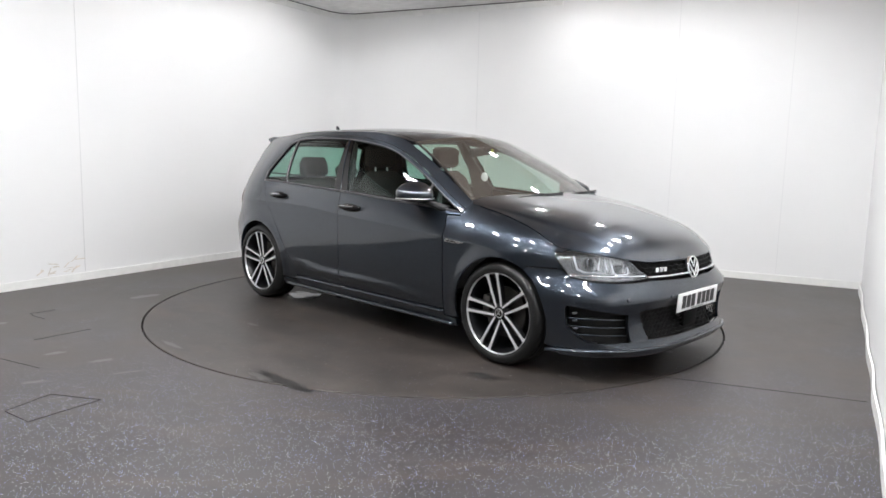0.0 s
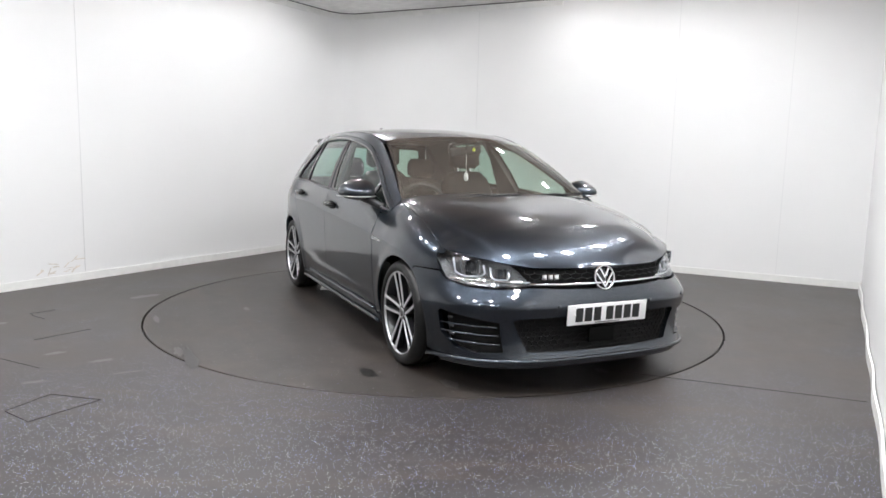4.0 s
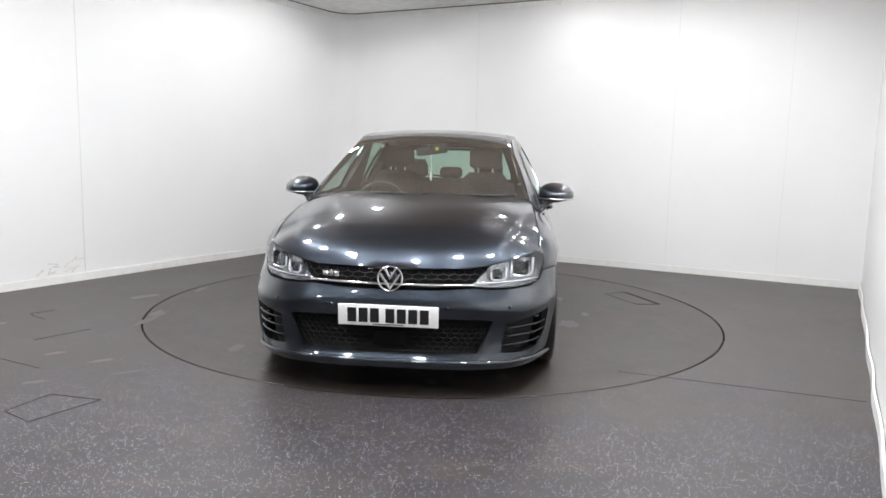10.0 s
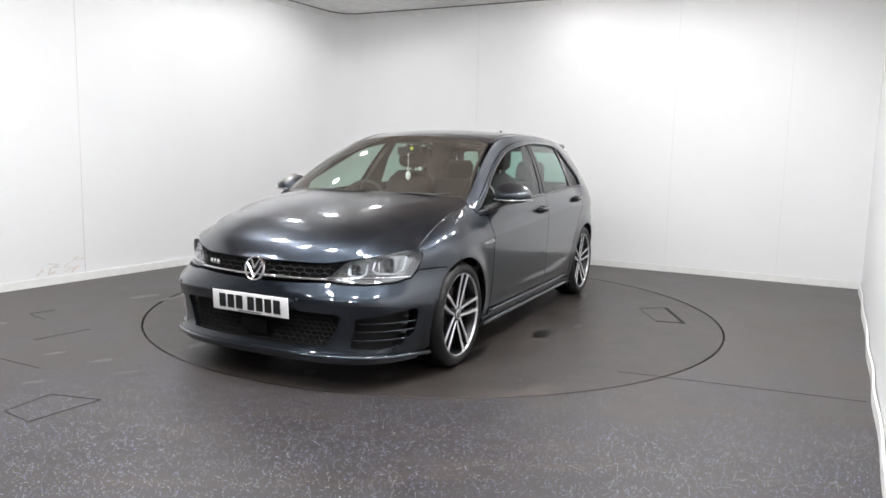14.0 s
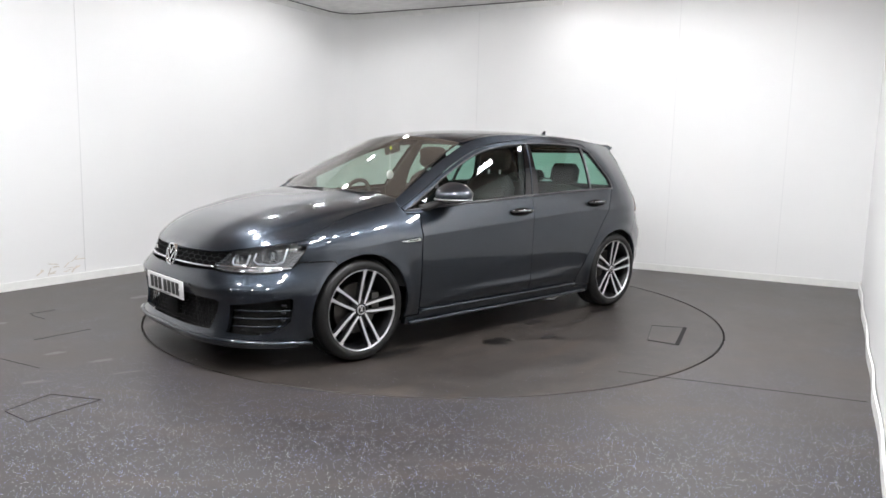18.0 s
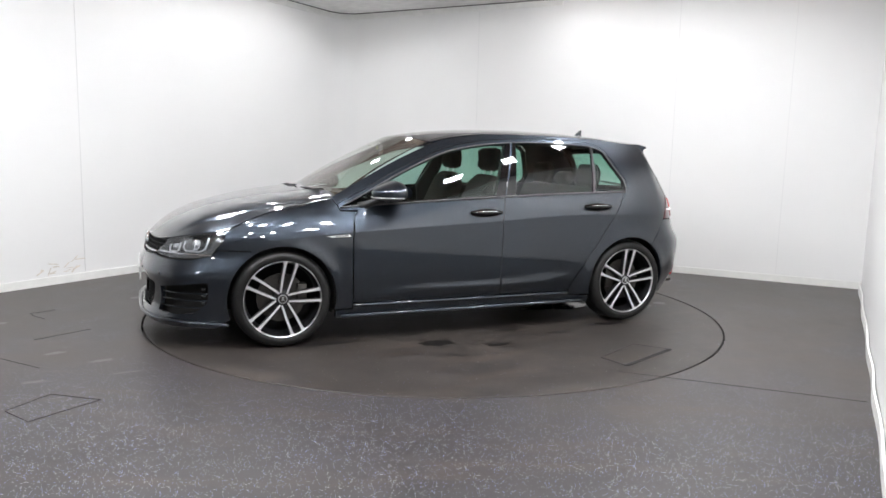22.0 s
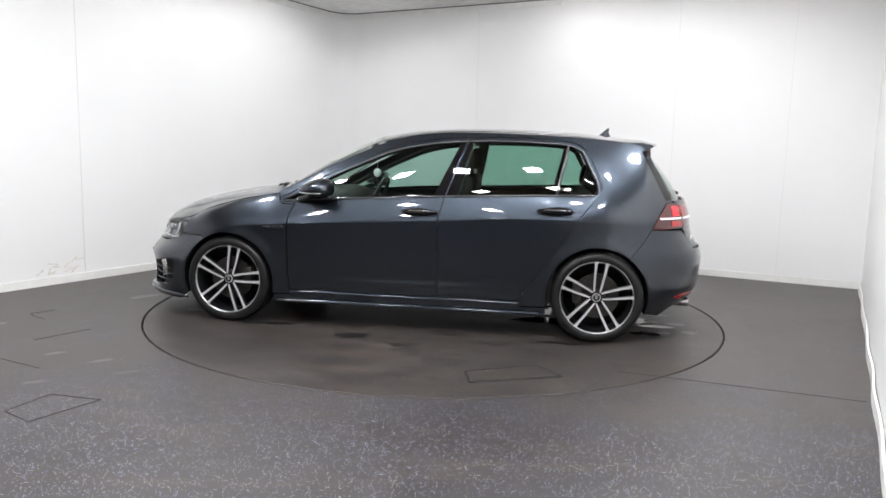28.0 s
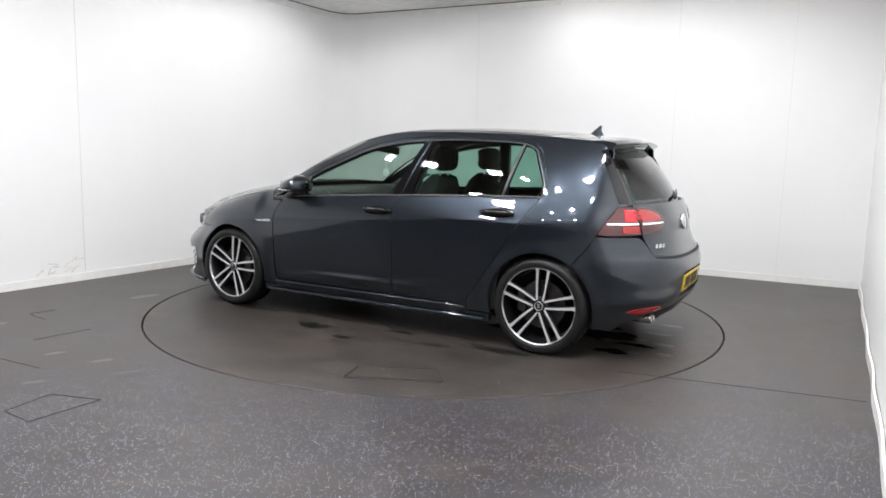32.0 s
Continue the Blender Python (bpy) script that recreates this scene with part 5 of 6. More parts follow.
def rear_end(car):
    def ts(y, z):
        return (tail_s(y, z), z)

    def tx(x, z):
        return (tail_sx(x, z), z)

    arch_part = [tx(x, z) for x, z in arch(-AXLE, 198, 127, n=14)]
    halfb = [(0.0, 0.285), ts(0.35, 0.285), ts(0.62, 0.272), ts(0.70, 0.232), tx(-1.74, 0.182)] + arch_part + [tx(-1.545, 0.622), tx(-1.60, 0.687), tx(-1.655, 0.778), tx(-1.72, 0.775), ts(0.66, 0.772), ts(0.625, 0.74), ts(0.60, 0.665), ts(0.50, 0.648), ts(0.25, 0.640)]
    # s grows to the left side; the outline runs round both halves
    outline = halfb + [(0.0, 0.638)] + [(-s, z) for s, z in halfb[::-1][:-1]]
    recess = [ts(-0.33, 0.375), (0, 0.37), ts(0.33, 0.375), ts(0.30, 0.525), (0, 0.53), ts(-0.30, 0.525)]
    bumper = shell("rear_bumper", outline, tail, M_PAINT, car, holes=[recess], scale=(1.35, 1.0), step=0.03, depth=0.03, flip=True)
    shell("plate_recess", recess, tail, M_PAINT, bumper, lift=-0.03, depth=0, scale=(1.35, 1.0), step=0.05, flip=True)
    shell("inner_rear", [(-0.75, 0.24), (0.75, 0.24), (0.72, 0.93), (-0.72, 0.93)], tail, M_UNDER, car, lift=-0.06, depth=0, scale=(1.35, 1.0), step=0.06, flip=True)
    shell("diffuser", [ts(-0.60, 0.262), (0, 0.258), ts(0.60, 0.262), ts(0.60, 0.318), (0, 0.33), ts(-0.60, 0.318)], tail, M_BLACK, bumper, "black lower diffuser", lift=0.004, depth=0.01, scale=(1.35, 1.0), step=0.05, flip=True)
    for sg in (1, -1):
        line = [ts(0.50, 0.318), ts(0.66, 0.30), ts(0.735, 0.318), ts(0.70, 0.338), ts(0.55, 0.345)]
        line = [(sg * s, z) for s, z in (line if sg > 0 else line[::-1])]
        shell("rear_reflector", line, tail, M_RED, bumper, "red reflector", lift=0.006, depth=0.006, scale=(1.35, 1.0), step=0.03, flip=True)
    # tailgate
    halfg = [(0.0, 0.642), ts(0.25, 0.644), ts(0.50, 0.652), ts(0.598, 0.668), ts(0.620, 0.745), ts(0.635, 0.79), ts(0.64, 0.972), ts(0.4, 0.974)]
    gate = halfg + [(0.0, 0.975)] + [(-s, z) for s, z in halfg[::-1][:-1]]
    tailgate = shell("tailgate", gate, tail, M_PAINT, car, scale=(1.35, 1.0), step=0.035, flip=True)
    pane = shell("rear_window", [(-0.93, 0.03), (0.93, 0.03), (0.95, 0.25), (0.93, 0.90), (0.86, 0.95), (-0.86, 0.95), (-0.93, 0.90), (-0.95, 0.25)], back_glass, M_PRIVACY, tailgate, "dark tinted rear window", scale=(0.62, 0.42), depth=0, step=0.05, flip=True)
    pane.visible_shadow = False
    shell("window_frame", [(-1.0, -0.02), (1.0, -0.02), (1.0, 1.02), (-1.0, 1.02)], back_glass, M_GLOSS, tailgate, "gloss black window surround",
          holes=[[(-0.88, 0.07), (0.88, 0.07), (0.90, 0.25), (0.87, 0.86), (0.80, 0.90), (-0.80, 0.90), (-0.87, 0.86), (-0.90, 0.25)]], scale=(0.62, 0.42), depth=0.01, step=0.05, lift=-0.003, flip=True)
    # roof spoiler
    bm = bmesh.new()
    rows = []
    for i in range(25):
        y = -0.555 + 1.11 * i / 24
        k = (abs(y) / 0.555)
        tip = -1.745 + 0.07 * k ** 2.2
        root_x = -1.50
        zt = roof(-1.50, y)[2]
        tipz = 1.358 - 0.018 * k ** 2
        rows.append([bm.verts.new(p) for p in ((root_x, y, zt + 0.001), ((root_x + tip) / 2, y, (zt + tipz) / 2 + 0.012), (tip + 0.012, y, tipz + 0.006), (tip, y, tipz - 0.004), (tip + 0.03, y, tipz - 0.022), (-1.635, y, 1.312 - 0.012 * k * k), (-1.57, y, 1.30))])
    for a, b in zip(rows, rows[1:]):
        for j in range(6):
            bm.faces.new((a[j], b[j], b[j + 1], a[j + 1]))
    bm.faces.new(rows[0])
    bm.faces.new(rows[-1][::-1])
    bmesh.ops.recalc_face_normals(bm, faces=bm.faces)
    autosharp(part("spoiler", bm, M_PAINT, tailgate), 40)
    for sg in (1, -1):
        bm = bmesh.new()
        outline = [(-1.59, 1.338), (-1.650, 1.327), (-1.655, 1.28), (-1.650, 1.235)]
        prism(bm, outline, 0.0, 0.02, Matrix(((1, 0, 0, 0), (0, 0, 1, sg * 0.535 - 0.01), (0, 1, 0, 0), (0, 0, 0, 1))))
        part("spoiler_fin", bm, M_GLOSS, tailgate, "gloss black side fin", smooth=False)
    bm = bmesh.new()
    tube(bm, [(-1.655 - 0.018, y, 1.322) for y in np.linspace(-0.15, 0.15, 8)], 0.006, 6)
    part("brake_light", bm, M_DARKRED, tailgate, "slim dark red brake lamp")
    # wiper of the rear window
    bm = bmesh.new()
    a, b = Vector(back_glass(0.0, 0.03)), Vector(back_glass(-0.62, 0.14))
    off = Vector((-0.016, 0, 0.012))
    tube(bm, [a + off, a.lerp(b, 0.4) + off * 1.1, b + off * 0.7], [0.014, 0.010, 0.006], 8)
    part("wiper", bm, M_BLACK, tailgate, "black rear wiper")
    emblem(tailgate, Matrix.Translation((-2.003, 0, 0.835)) @ Matrix.Rotation(math.pi, 4, "Z") @ Matrix.Rotation(radians(-8), 4, "Y"), 0.052)
    for k in range(3):
        y = 0.545 - 0.035 * k
        p = Vector(tail(tail_s(y, 0.70), 0.715))
        bm = bmesh.new()
        box(bm, (0.006, 0.028, 0.028), Matrix.Translation(p + Vector((-0.003, 0, 0))) @ Matrix.Rotation(radians(-16), 4, "Z"), 0.003)
        part("badge_block", bm, M_CHROME, tailgate, "small chrome badge block")
    # tail lamps: an outer unit on the body, an inner one on the tailgate
    for sg in (1, -1):
        def lamp(name, line, mat, parent, label, lift, depth=0.02, step=0.016):
            line = [(sg * s, z) for s, z in (line if sg > 0 else line[::-1])]
            return shell(name, line, tail, mat, parent, label, lift=lift, depth=depth, scale=(1.35, 1.0), step=step, flip=True)

        def sweep(y0, x1, z0, z1, n=5):
            """A band across the outer lamp from y0 at the rear to x1 on the flank."""
            a, b = tail_s(y0, (z0 + z1) / 2), tail_sx(x1, (z0 + z1) / 2)
            ss = [a + (b - a) * i / n for i in range(n + 1)]
            return [(q, z0) for q in ss] + [(q, z1) for q in ss[::-1]]

        outer = [ts(0.645, 0.790), ts(0.70, 0.786), tx(-1.72, 0.785), tx(-1.662, 0.790), tx(-1.70, 0.868), tx(-1.752, 0.948), ts(0.72, 0.952), ts(0.645, 0.954)]
        unit = lamp("tail_light", outer, M_DARKRED, car, "dark red tail light with bright red bands and white strip", 0.004)
        lamp("red_band", sweep(0.652, -1.79, 0.800, 0.840), M_RED, unit, "bright red band", 0.0075, 0.003)
        lamp("red_band", sweep(0.652, -1.79, 0.868, 0.936), M_REDLIT, unit, "bright red band", 0.0075, 0.003)
        lamp("red_cell", sweep(0.665, -1.86, 0.880, 0.900), M_RED, unit, "darker red cell", 0.0095, 0.002)
        lamp("red_cell", sweep(0.665, -1.86, 0.910, 0.926), M_RED, unit, "darker red cell", 0.0095, 0.002)
        lamp("white_strip", sweep(0.650, -1.705, 0.848, 0.860), M_WHITE, unit, "white reversing strip", 0.0095, 0.003)
        inner = [ts(0.40, 0.868), ts(0.42, 0.835), ts(0.48, 0.808), ts(0.56, 0.795), ts(0.632, 0.790), ts(0.632, 0.954), ts(0.55, 0.948), ts(0.47, 0.925), ts(0.42, 0.90)]
        unit = lamp("tail_light", inner, M_DARKRED, tailgate, "dark red inner tail light with a white strip", 0.005)
        lamp("red_band", [ts(0.44, 0.872), ts(0.53, 0.868), ts(0.625, 0.867), ts(0.625, 0.94), ts(0.55, 0.934), ts(0.48, 0.915)], M_RED, unit, "bright red band", 0.0085, 0.003)
        lamp("white_strip", [ts(0.43, 0.852), ts(0.53, 0.849), ts(0.625, 0.848), ts(0.625, 0.860), ts(0.53, 0.861), ts(0.43, 0.861)], M_WHITE, unit, "white reversing strip", 0.0095, 0.003)
    # black strip laid over the seam, its colour stands for the shade there
    shell("tailgate_shade", [ts(-0.59, 0.645), ts(-0.3, 0.628), (0, 0.626), ts(0.3, 0.628), ts(0.59, 0.645), ts(0.59, 0.652), ts(0.3, 0.642), (0, 0.642), ts(-0.3, 0.642), ts(-0.59, 0.652)], tail, M_GAP, bumper, "black strip for the shaded gap under the tailgate", lift=0.003, depth=0.003, scale=(1.35, 1.0), step=0.02, flip=True)
    # twin tail pipes on the left
    for y in (0.515, 0.585):
        bm = bmesh.new()
        lathe(bm, [(0.026, 0.0), (0.028, 0.002), (0.029, 0.008), (0.028, 0.16), (0.023, 0.16), (0.024, 0.0)], 28, "X", Matrix.Translation((-1.962, y, 0.262)), closed=True)
        part("tail_pipe", bm, M_PIPE, car, "round dull chrome tail pipe")
    number_plate(car, Matrix.Translation((-2.075, 0, 0.452)) @ Matrix.Rotation(radians(-6), 4, "Y"), M_YELLOW, -1, "yellow number plate with black characters")


def road_wheel(car, ax, sg):
    root = new("wheel")
    root.parent = car
    root["label"] = "black and machined-silver five double-spoke alloy wheel"
    r, hub = 0.314, 0.312
    out = 0.886 if ax > 0 else 0.884
    flip = Matrix.Diagonal((1, sg, 1, 1))
    turn = radians(103 if ax > 0 else 96)
    m = Matrix.Translation((ax, 0, hub)) @ flip
    # tyre with grooves
    w = 0.225
    o = out - 0.003
    prof = [(0.243, o - 0.012), (0.252, o - 0.002), (0.272, o + 0.004), (0.292, o - 0.003), (0.304, o - 0.015), (0.310, o - 0.030)]
    for k in range(4):
        a = o - 0.045 - k * 0.040
        prof += [(r, a), (r, a - 0.018), (r - 0.007, a - 0.020), (r - 0.007, a - 0.026), (r, a - 0.028)]
    prof += [(0.305, o - w + 0.012), (0.285, o - w - 0.002), (0.243, o - w + 0.012)]
    bm = bmesh.new()
    lathe(bm, prof, 72, "Y", m)
    autosharp(part("tyre", bm, M_RUBBER, root, "low-profile black tyre"), 50)
    # barrel
    bm = bmesh.new()
    lathe(bm, [(0.247, o - 0.006), (0.245, o - 0.012), (0.232, o - 0.030), (0.222, o - 0.10), (0.225, o - w + 0.02), (0.05, o - w + 0.02)], 64, "Y", m)
    rim = part("rim", bm, M_RIMBLACK, root, "gloss black rim barrel")
    bm = bmesh.new()
    lathe(bm, [(0.2395, o - 0.016), (0.2405, o - 0.009), (0.2440, o - 0.006), (0.2465, o - 0.004), (0.2475, o - 0.008)], 72, "Y", m)
    part("rim_edge", bm, M_SATIN, rim, "thin silver rim edge")
    # brake disc
    bm = bmesh.new()
    lathe(bm, [(0.05, o - 0.085), (0.155, o - 0.085), (0.156, o - 0.105), (0.05, o - 0.105)], 48, "Y", m)
    autosharp(part("brake_disc", bm, M_DISC, root, "dull steel brake disc"))
    bm = bmesh.new()
    box(bm, (0.06, 0.07, 0.14), m @ Matrix.Translation((-0.13 if ax > 0 else 0.13, o - 0.09, 0.02)), 0.01)
    autosharp(part("caliper", bm, M_DISC, root, "grey brake caliper"))
    # spokes
    for i in range(5):
        a = turn + 2 * math.pi * i / 5
        for h in (-1, 1):
            rot = m @ Matrix.Rotation(-a, 4, "Y")
            face = [(0.036, 0.0200, 0.0052), (0.08, 0.0250, 0.0060), (0.13, 0.0300, 0.0066), (0.18, 0.0335, 0.0070), (0.215, 0.0350, 0.0074), (0.228, 0.0370, 0.0095), (0.241, 0.0420, 0.0180)]
            bm = bmesh.new()
            tops, lows = [], []
            for rr, c, hw in face:
                dip = 0.030 - 0.022 * (rr / 0.24) ** 1.2
                tops.append([bm.verts.new(rot @ Vector((rr, o - dip, h * c + e * hw))) for e in (-1, 1)])
                lows.append([bm.verts.new(rot @ Vector((rr, o - dip - 0.005, h * c + e * (hw + 0.0012)))) for e in (-1, 1)])
            for j in range(len(face) - 1):
                bm.faces.new((tops[j][0], tops[j][1], tops[j + 1][1], tops[j + 1][0]))
                for e in (0, 1):
                    bm.faces.new((tops[j][e], tops[j + 1][e], lows[j + 1][e], lows[j][e]))
            bmesh.ops.recalc_face_normals(bm, faces=bm.faces)
            sp = part("spoke", bm, M_RIMFACE, rim, "machined silver spoke", smooth=False)
            bm = bmesh.new()
            a1, b1 = [], []
            for rr, c, hw in face:
                dip = 0.036 - 0.022 * (rr / 0.24) ** 1.2
                a1.append([bm.verts.new(rot @ Vector((rr, o - dip, h * c + e * (hw + 0.004)))) for e in (-1, 1)])
                b1.append([bm.verts.new(rot @ Vector((rr, o - dip - 0.035, h * c + e * (hw + 0.002)))) for e in (-1, 1)])
            for j in range(len(face) - 1):
                bm.faces.new((a1[j][0], a1[j][1], a1[j + 1][1], a1[j + 1][0]))
                for e in (0, 1):
                    bm.faces.new((a1[j][e], a1[j + 1][e], b1[j + 1][e], b1[j][e]))
            bmesh.ops.recalc_face_normals(bm, faces=bm.faces)
            part("spoke_back", bm, M_RIMBLACK, rim, smooth=False)
    # hub
    bm = bmesh.new()
    lathe(bm, [(0.0, o - 0.030), (0.05, o - 0.031), (0.062, o - 0.036), (0.066, o - 0.07)], 40, "Y", m)
    part("hub", bm, M_RIMBLACK, rim, "black hub centre")
    bm = bmesh.new()
    lathe(bm, [(0.0, o - 0.022), (0.022, o - 0.0225), (0.027, o - 0.025), (0.028, o - 0.034)], 32, "Y", m)
    part("hub_cap", bm, M_DISC, rim, "dark grey hub cap")
    bm = bmesh.new()
    lathe(bm, [(0.0235, o - 0.0215), (0.025, o - 0.019), (0.0285, o - 0.020), (0.030, o - 0.027)], 32, "Y", m)
    part("cap_ring", bm, M_SATIN, rim, "bright ring of the hub cap")
    for k in (-1, 1):
        bm = bmesh.new()
        box(bm, (0.030, 0.004, 0.006), m @ Matrix.Translation((0.0, o - 0.0205, 0.004)) @ Matrix.Rotation(radians(60 * k), 4, "Y"))
        part("cap_bar", bm, M_SATIN, rim, smooth=False)
    for i in range(5):
        a = turn + 2 * math.pi * (i + 0.5) / 5
        bm = bmesh.new()
        bmesh.ops.create_cone(bm, cap_ends=True, segments=6, radius1=0.011, radius2=0.010, depth=0.02, matrix=m @ Matrix.Rotation(-a, 4, "Y") @ Matrix.Translation((0.054, o - 0.040, 0)) @ Matrix.Rotation(radians(-90), 4, "X"))
        part("wheel_bolt", bm, M_BLACK, rim, smooth=False)


def underside(car):
    bm = bmesh.new()
    box(bm, (1.86, 1.5, 0.06), Matrix.Translation((0, 0, 0.20)))
    box(bm, (0.5, 1.0, 0.06), Matrix.Translation((-1.7, 0, 0.26)))
    box(bm, (0.5, 1.0, 0.06), Matrix.Translation((1.7, 0, 0.22)))
    box(bm, (0.80, 0.98, 0.06), Matrix.Translation((1.3, 0, 0.24)))
    box(bm, (0.80, 0.98, 0.06), Matrix.Translation((-1.3, 0, 0.26)))
    part("floor_pan", bm, M_UNDER, car, "black underbody", smooth=False)


def seat_shape(bm, pts, width, thick):
    """A cushion along a bent centre line (x, z), rounded at its edges."""
    n = len(pts)
    rows = []
    for i, (x, z) in enumerate(pts):
        a, b = Vector(pts[max(0, i - 1)]), Vector(pts[min(n - 1, i + 1)])
        d = (b - a).normalized()
        nn = Vector((-d.y, d.x))
        end = 0.55 if i in (0, n - 1) else 1.0
        row = []
        for k in range(16):
            t = 2 * math.pi * k / 16
            c, s = math.cos(t), math.sin(t)
            yy = math.copysign(abs(c) ** 0.45, c) * width / 2 * (0.5 + 0.5 * end)
            hh = math.copysign(abs(s) ** 0.6, s) * thick / 2 * end * (1 + 0.25 * abs(c) ** 4)
            row.append(bm.verts.new((x + nn.x * hh, yy, z + nn.y * hh)))
        rows.append(row)
    for a, b in zip(rows, rows[1:]):
        for k in range(16):
            bm.faces.new((a[k], a[(k + 1) % 16], b[(k + 1) % 16], b[k]))
    bm.faces.new(rows[0][::-1])
    bm.faces.new(rows[-1])
    bmesh.ops.recalc_face_normals(bm, faces=bm.faces)


def cabin(car):
    # lining under the roof
    bm = bmesh.new()
    rows = []
    for x in np.linspace(0.2, -1.55, 14):
        rows.append([bm.verts.new((x, y, roof(float(x), y)[2] - 0.035)) for y in np.linspace(-0.55, 0.55, 9)])
    for a, b in zip(rows, rows[1:]):
        for k in range(8):
            bm.faces.new((a[k], a[k + 1], b[k + 1], b[k]))
    part("headlining", bm, M_LINING, car, "dark headlining")
    # dashboard
    bm = bmesh.new()
    prof = [(1.06, 0.93), (0.90, 0.955), (0.72, 0.94), (0.62, 0.91), (0.58, 0.85), (0.62, 0.70), (0.70, 0.50)]
    rows = []
    for i in range(13):
        y = -0.70 + 1.40 * i / 12
        hump = 0.025 * math.exp(-((y + 0.36) / 0.16) ** 2)
        rows.append([bm.verts.new((x - 0.10 * (y / 0.7) ** 2 * (x > 0.8), y, z + hump * (0.6 < x < 0.8))) for x, z in prof])
    for a, b in zip(rows, rows[1:]):
        for k in range(len(prof) - 1):
            bm.faces.new((a[k], b[k], b[k + 1], a[k + 1]))
    part("dashboard", bm, M_DASH, car, "dark soft dashboard")
    bm = bmesh.new()
    box(bm, (1.5, 1.40, 0.04), Matrix.Translation((-0.1, 0, 0.30)))
    box(bm, (0.5, 1.2, 0.04), Matrix.Translation((-1.55, 0, 0.88)))
    part("cabin_floor", bm, M_UNDER, car, smooth=False)
    # seats
    for sg in (1, -1):
        seat = new("front_seat")
        seat.parent = car
        seat["label"] = "dark cloth front seat with headrest"
        bm = bmesh.new()
        seat_shape(bm, [(0.42, 0.50), (0.35, 0.53), (0.10, 0.51), (-0.10, 0.47)], 0.50, 0.16)
        bmesh.ops.translate(bm, vec=(0, sg * 0.37, 0), verts=bm.verts)
        part("cushion", bm, M_CLOTH, seat)
        bm = bmesh.new()
        seat_shape(bm, [(-0.10, 0.50), (-0.17, 0.65), (-0.25, 0.85), (-0.32, 1.02), (-0.345, 1.09)], 0.48, 0.15)
        for v in bm.verts:
            v.co.y *= 1 - 0.22 * max(0, (v.co.z - 0.85) / 0.25)
        bmesh.ops.translate(bm, vec=(0, sg * 0.37, 0), verts=bm.verts)
        part("backrest", bm, M_CLOTH, seat)
        bm = bmesh.new()
        seat_shape(bm, [(-0.335, 1.135), (-0.345, 1.16), (-0.355, 1.22), (-0.345, 1.28), (-0.34, 1.30)], 0.27, 0.10)
        bmesh.ops.translate(bm, vec=(0, sg * 0.37, 0), verts=bm.verts)
        part("headrest", bm, M_CLOTH, seat)
        bm = bmesh.new()
        for d in (-0.06, 0.06):
            tube(bm, [(-0.335, sg * 0.37 + d, 1.05), (-0.345, sg * 0.37 + d, 1.17)], 0.007, 8)
        part("headrest_post", bm, M_SATIN, seat)
    bench = new("rear_bench")
    bench.parent = car
    bench["label"] = "dark cloth rear bench with three headrests"
    bm = bmesh.new()
    seat_shape(bm, [(-0.55, 0.50), (-0.62, 0.54), (-0.85, 0.52), (-1.05, 0.48)], 1.25, 0.16)
    part("cushion", bm, M_CLOTH, bench)
    bm = bmesh.new()
    seat_shape(bm, [(-1.02, 0.50), (-1.10, 0.66), (-1.18, 0.85), (-1.23, 0.97), (-1.24, 1.0)], 1.22, 0.15)
    part("backrest", bm, M_CLOTH, bench)
    for y, w, h in ((0.36, 0.27, 0.17), (-0.36, 0.27, 0.17), (0.0, 0.22, 0.10)):
        bm = bmesh.new()
        seat_shape(bm, [(-1.24, 1.02), (-1.25, 1.05), (-1.265, 1.02 + h * 0.7), (-1.26, 1.02 + h)], w, 0.09)
        bmesh.ops.translate(bm, vec=(0, y, 0), verts=bm.verts)
        part("headrest", bm, M_CLOTH, bench)
    # steering wheel, right-hand drive
    wheel = new("steering_wheel")
    wheel.parent = car
    m = Matrix.Translation((0.50, -0.36, 0.86)) @ Matrix.Rotation(radians(-25), 4, "Y")
    bm = bmesh.new()
    lathe(bm, [(0.185 + 0.016 * math.cos(a), 0.016 * math.sin(a)) for a in np.linspace(0, 2 * math.pi, 11)[:-1]], 40, "X", m, closed=True)
    part("wheel_rim", bm, M_BLACK, wheel, "black leather rim")
    bm = bmesh.new()
    box(bm, (0.03, 0.34, 0.05), m @ Matrix.Translation((0.015, 0, -0.01)), 0.01)
    box(bm, (0.04, 0.15, 0.12), m @ Matrix.Translation((0.02, 0, -0.02)), 0.02)
    box(bm, (0.02, 0.05, 0.16), m @ Matrix.Translation((0.015, 0, -0.10)), 0.005)
    part("wheel_spokes", bm, M_BLACK, wheel)
    # inside mirror with a hanging disc
    mirror = new("inside_mirror")
    mirror.parent = car
    bm = bmesh.new()
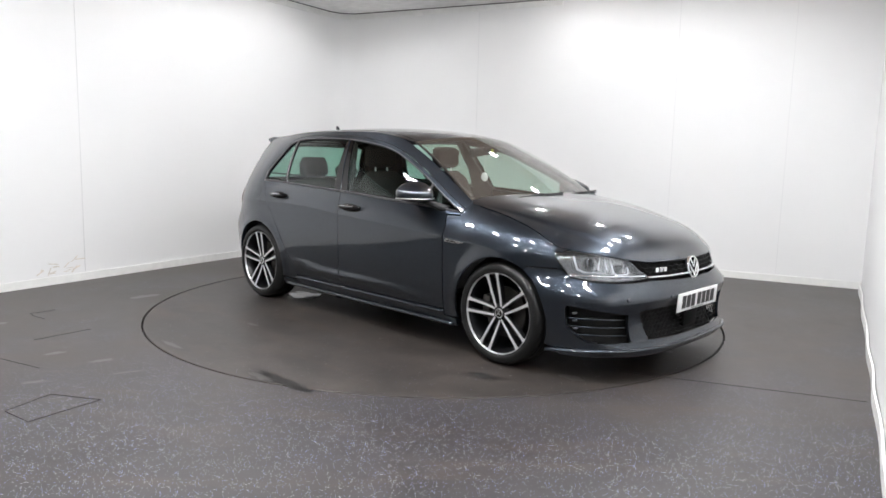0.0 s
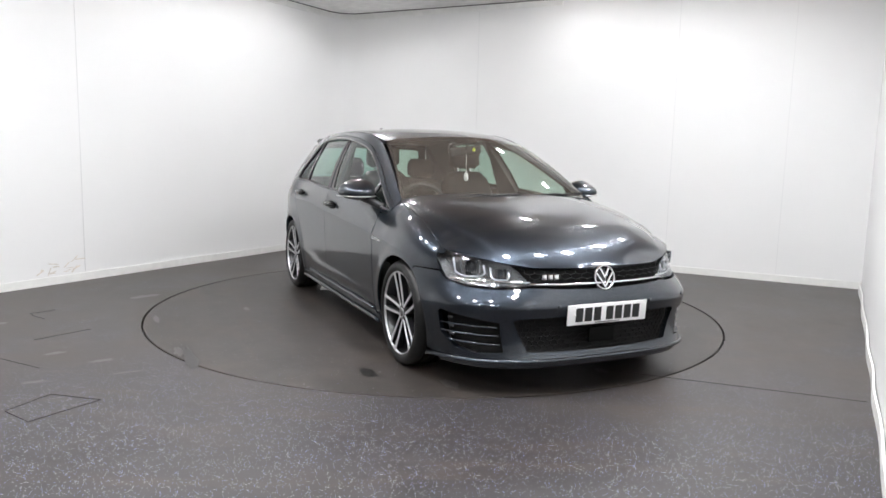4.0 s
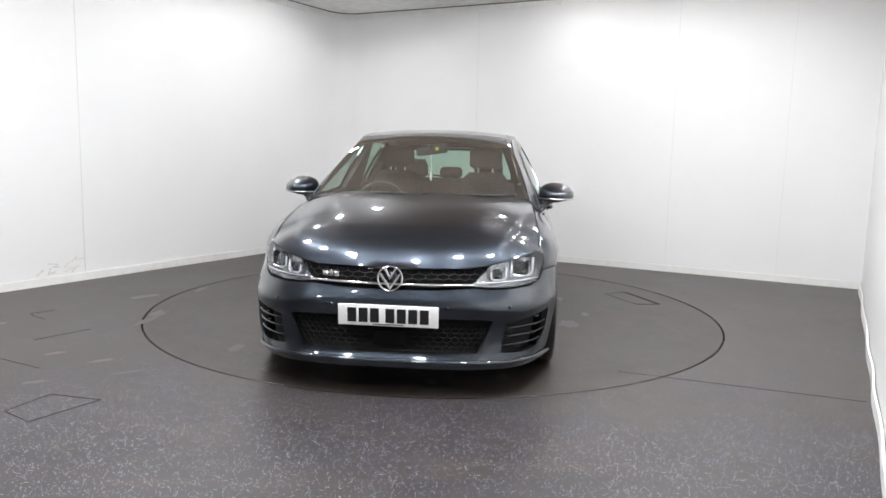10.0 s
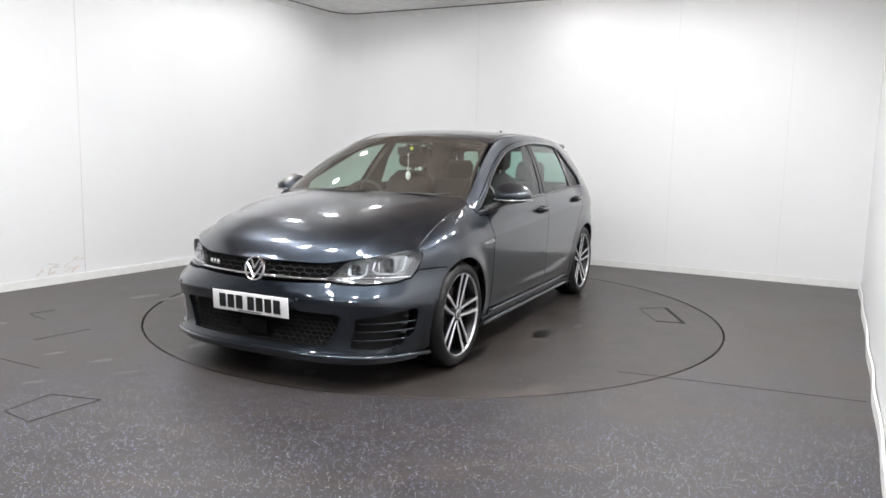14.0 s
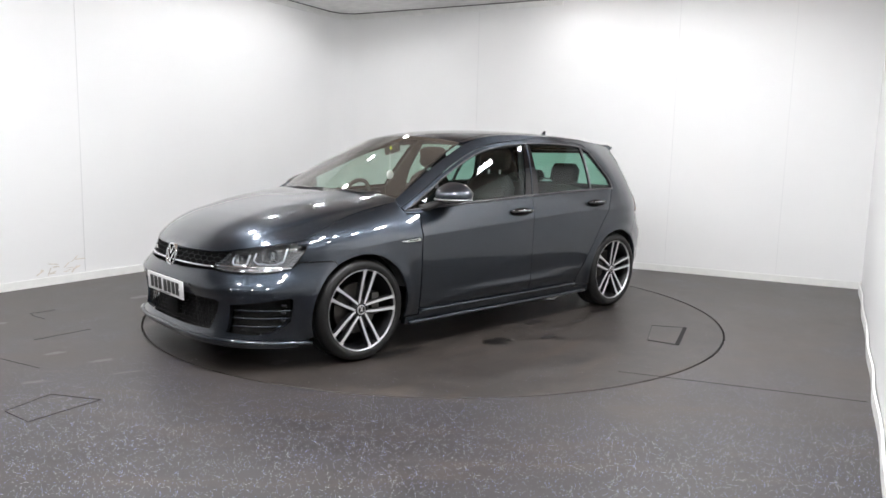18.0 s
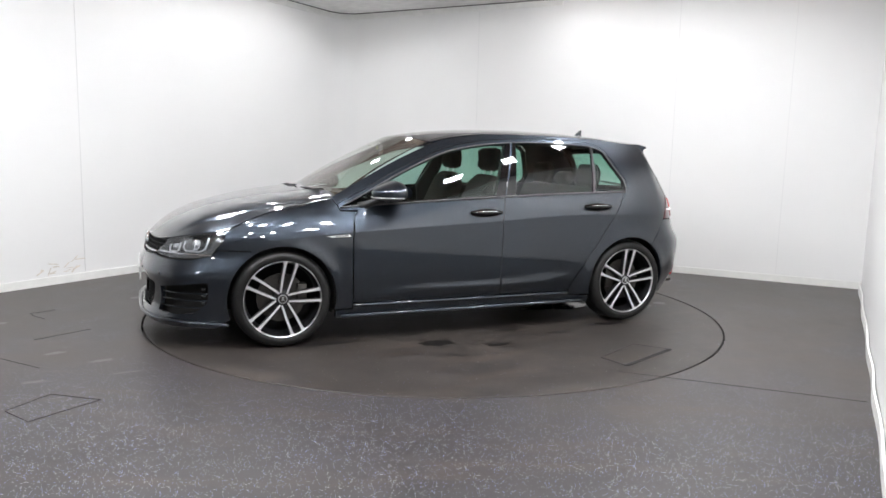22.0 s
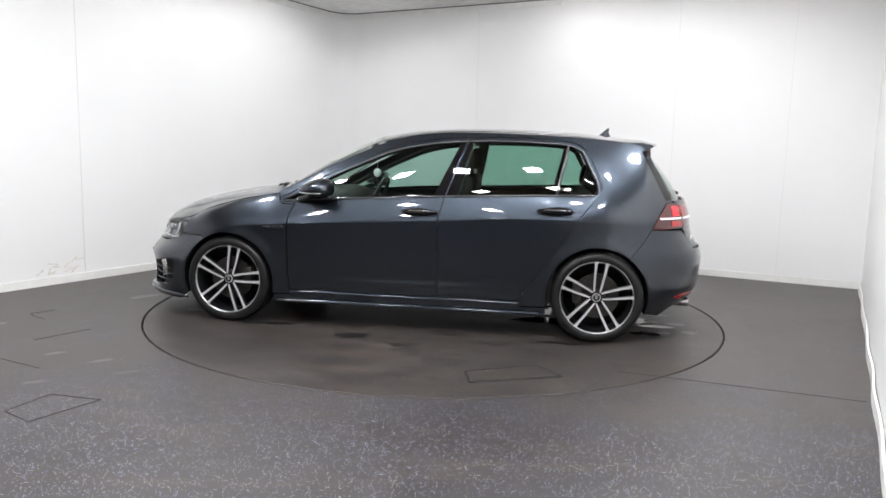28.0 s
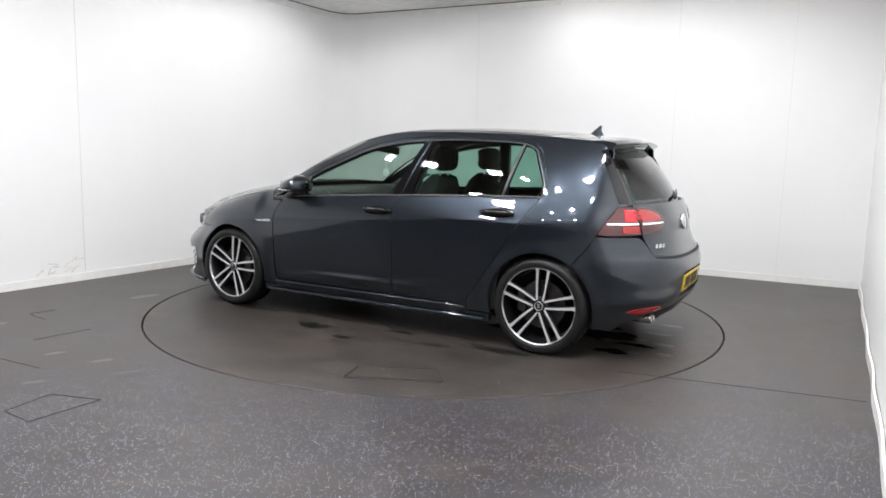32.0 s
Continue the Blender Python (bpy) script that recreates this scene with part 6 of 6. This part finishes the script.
    box(bm, (0.03, 0.24, 0.065), Matrix.Translation((0.40, 0, 1.275)) @ Matrix.Rotation(radians(8), 4, "X") @ Matrix.Rotation(radians(-15), 4, "Z"), 0.014, 3)
    tube(bm, [(0.41, 0, 1.29), (0.424, 0, 1.303), (0.43, 0, 1.316)], 0.010, 8)
    autosharp(part("mirror_body", bm, M_BLACK, mirror, "black interior mirror"))
    bm = bmesh.new()
    tube(bm, [(0.42, 0.0, 1.25), (0.42, 0.002, 1.12)], 0.0015, 5)
    part("cord", bm, M_WHITE, mirror, "thin pale cord")
    bm = bmesh.new()
    lathe(bm, [(0.0, 0.006), (0.030, 0.005), (0.034, 0.0), (0.030, -0.005), (0.0, -0.006)], 24, "Y", Matrix.Translation((0.42, 0.002, 1.085)))
    part("air_freshener", bm, M_WHITE, mirror, "round pale air freshener")
    bm = bmesh.new()
    lathe(bm, [(0.0, 0.003), (0.012, 0.002), (0.013, -0.002)], 18, "X", Matrix.Translation((0.452, 0.045, 1.285)))
    part("sticker", bm, M_LIME, mirror, "small round lime sticker")
    # seat belts by the centre posts
    for sg in (1, -1):
        bm = bmesh.new()
        prism(bm, [(-0.185, 0.955), (-0.36, 1.36), (-0.44, 1.36), (-0.345, 0.955), (-0.30, 0.4), (-0.24, 0.4)], 0, 0.03, Matrix(((1, 0, 0, 0), (0, 0, 1, 0), (0, 1, 0, 0), (0, 0, 0, 1))))
        for v in bm.verts:
            y = side(v.co.x, max(0.45, v.co.z))[1] - 0.025 - v.co.y
            v.co.y = sg * y
        bmesh.ops.recalc_face_normals(bm, faces=bm.faces)
        part("centre_post", bm, M_BLACK, car, "black trimmed centre post", smooth=False)


car = build_car()


# ---------------------------------------------------------------- what moves
def motions():
    rows_table, rows_car = [], []
    for i in range(33):
        a = HEAD_START + TURN_RATE * i
        rows_table.append((i, pose(0, 0, 0, 0, 0, a)))
        rows_car.append((i, pose(0, 0, 0, 0, 0, a) @ Matrix.Translation((CAR_SHIFT, 0.002, 0))))
    walk(table, rows_table)
    walk(car, rows_car)


motions()
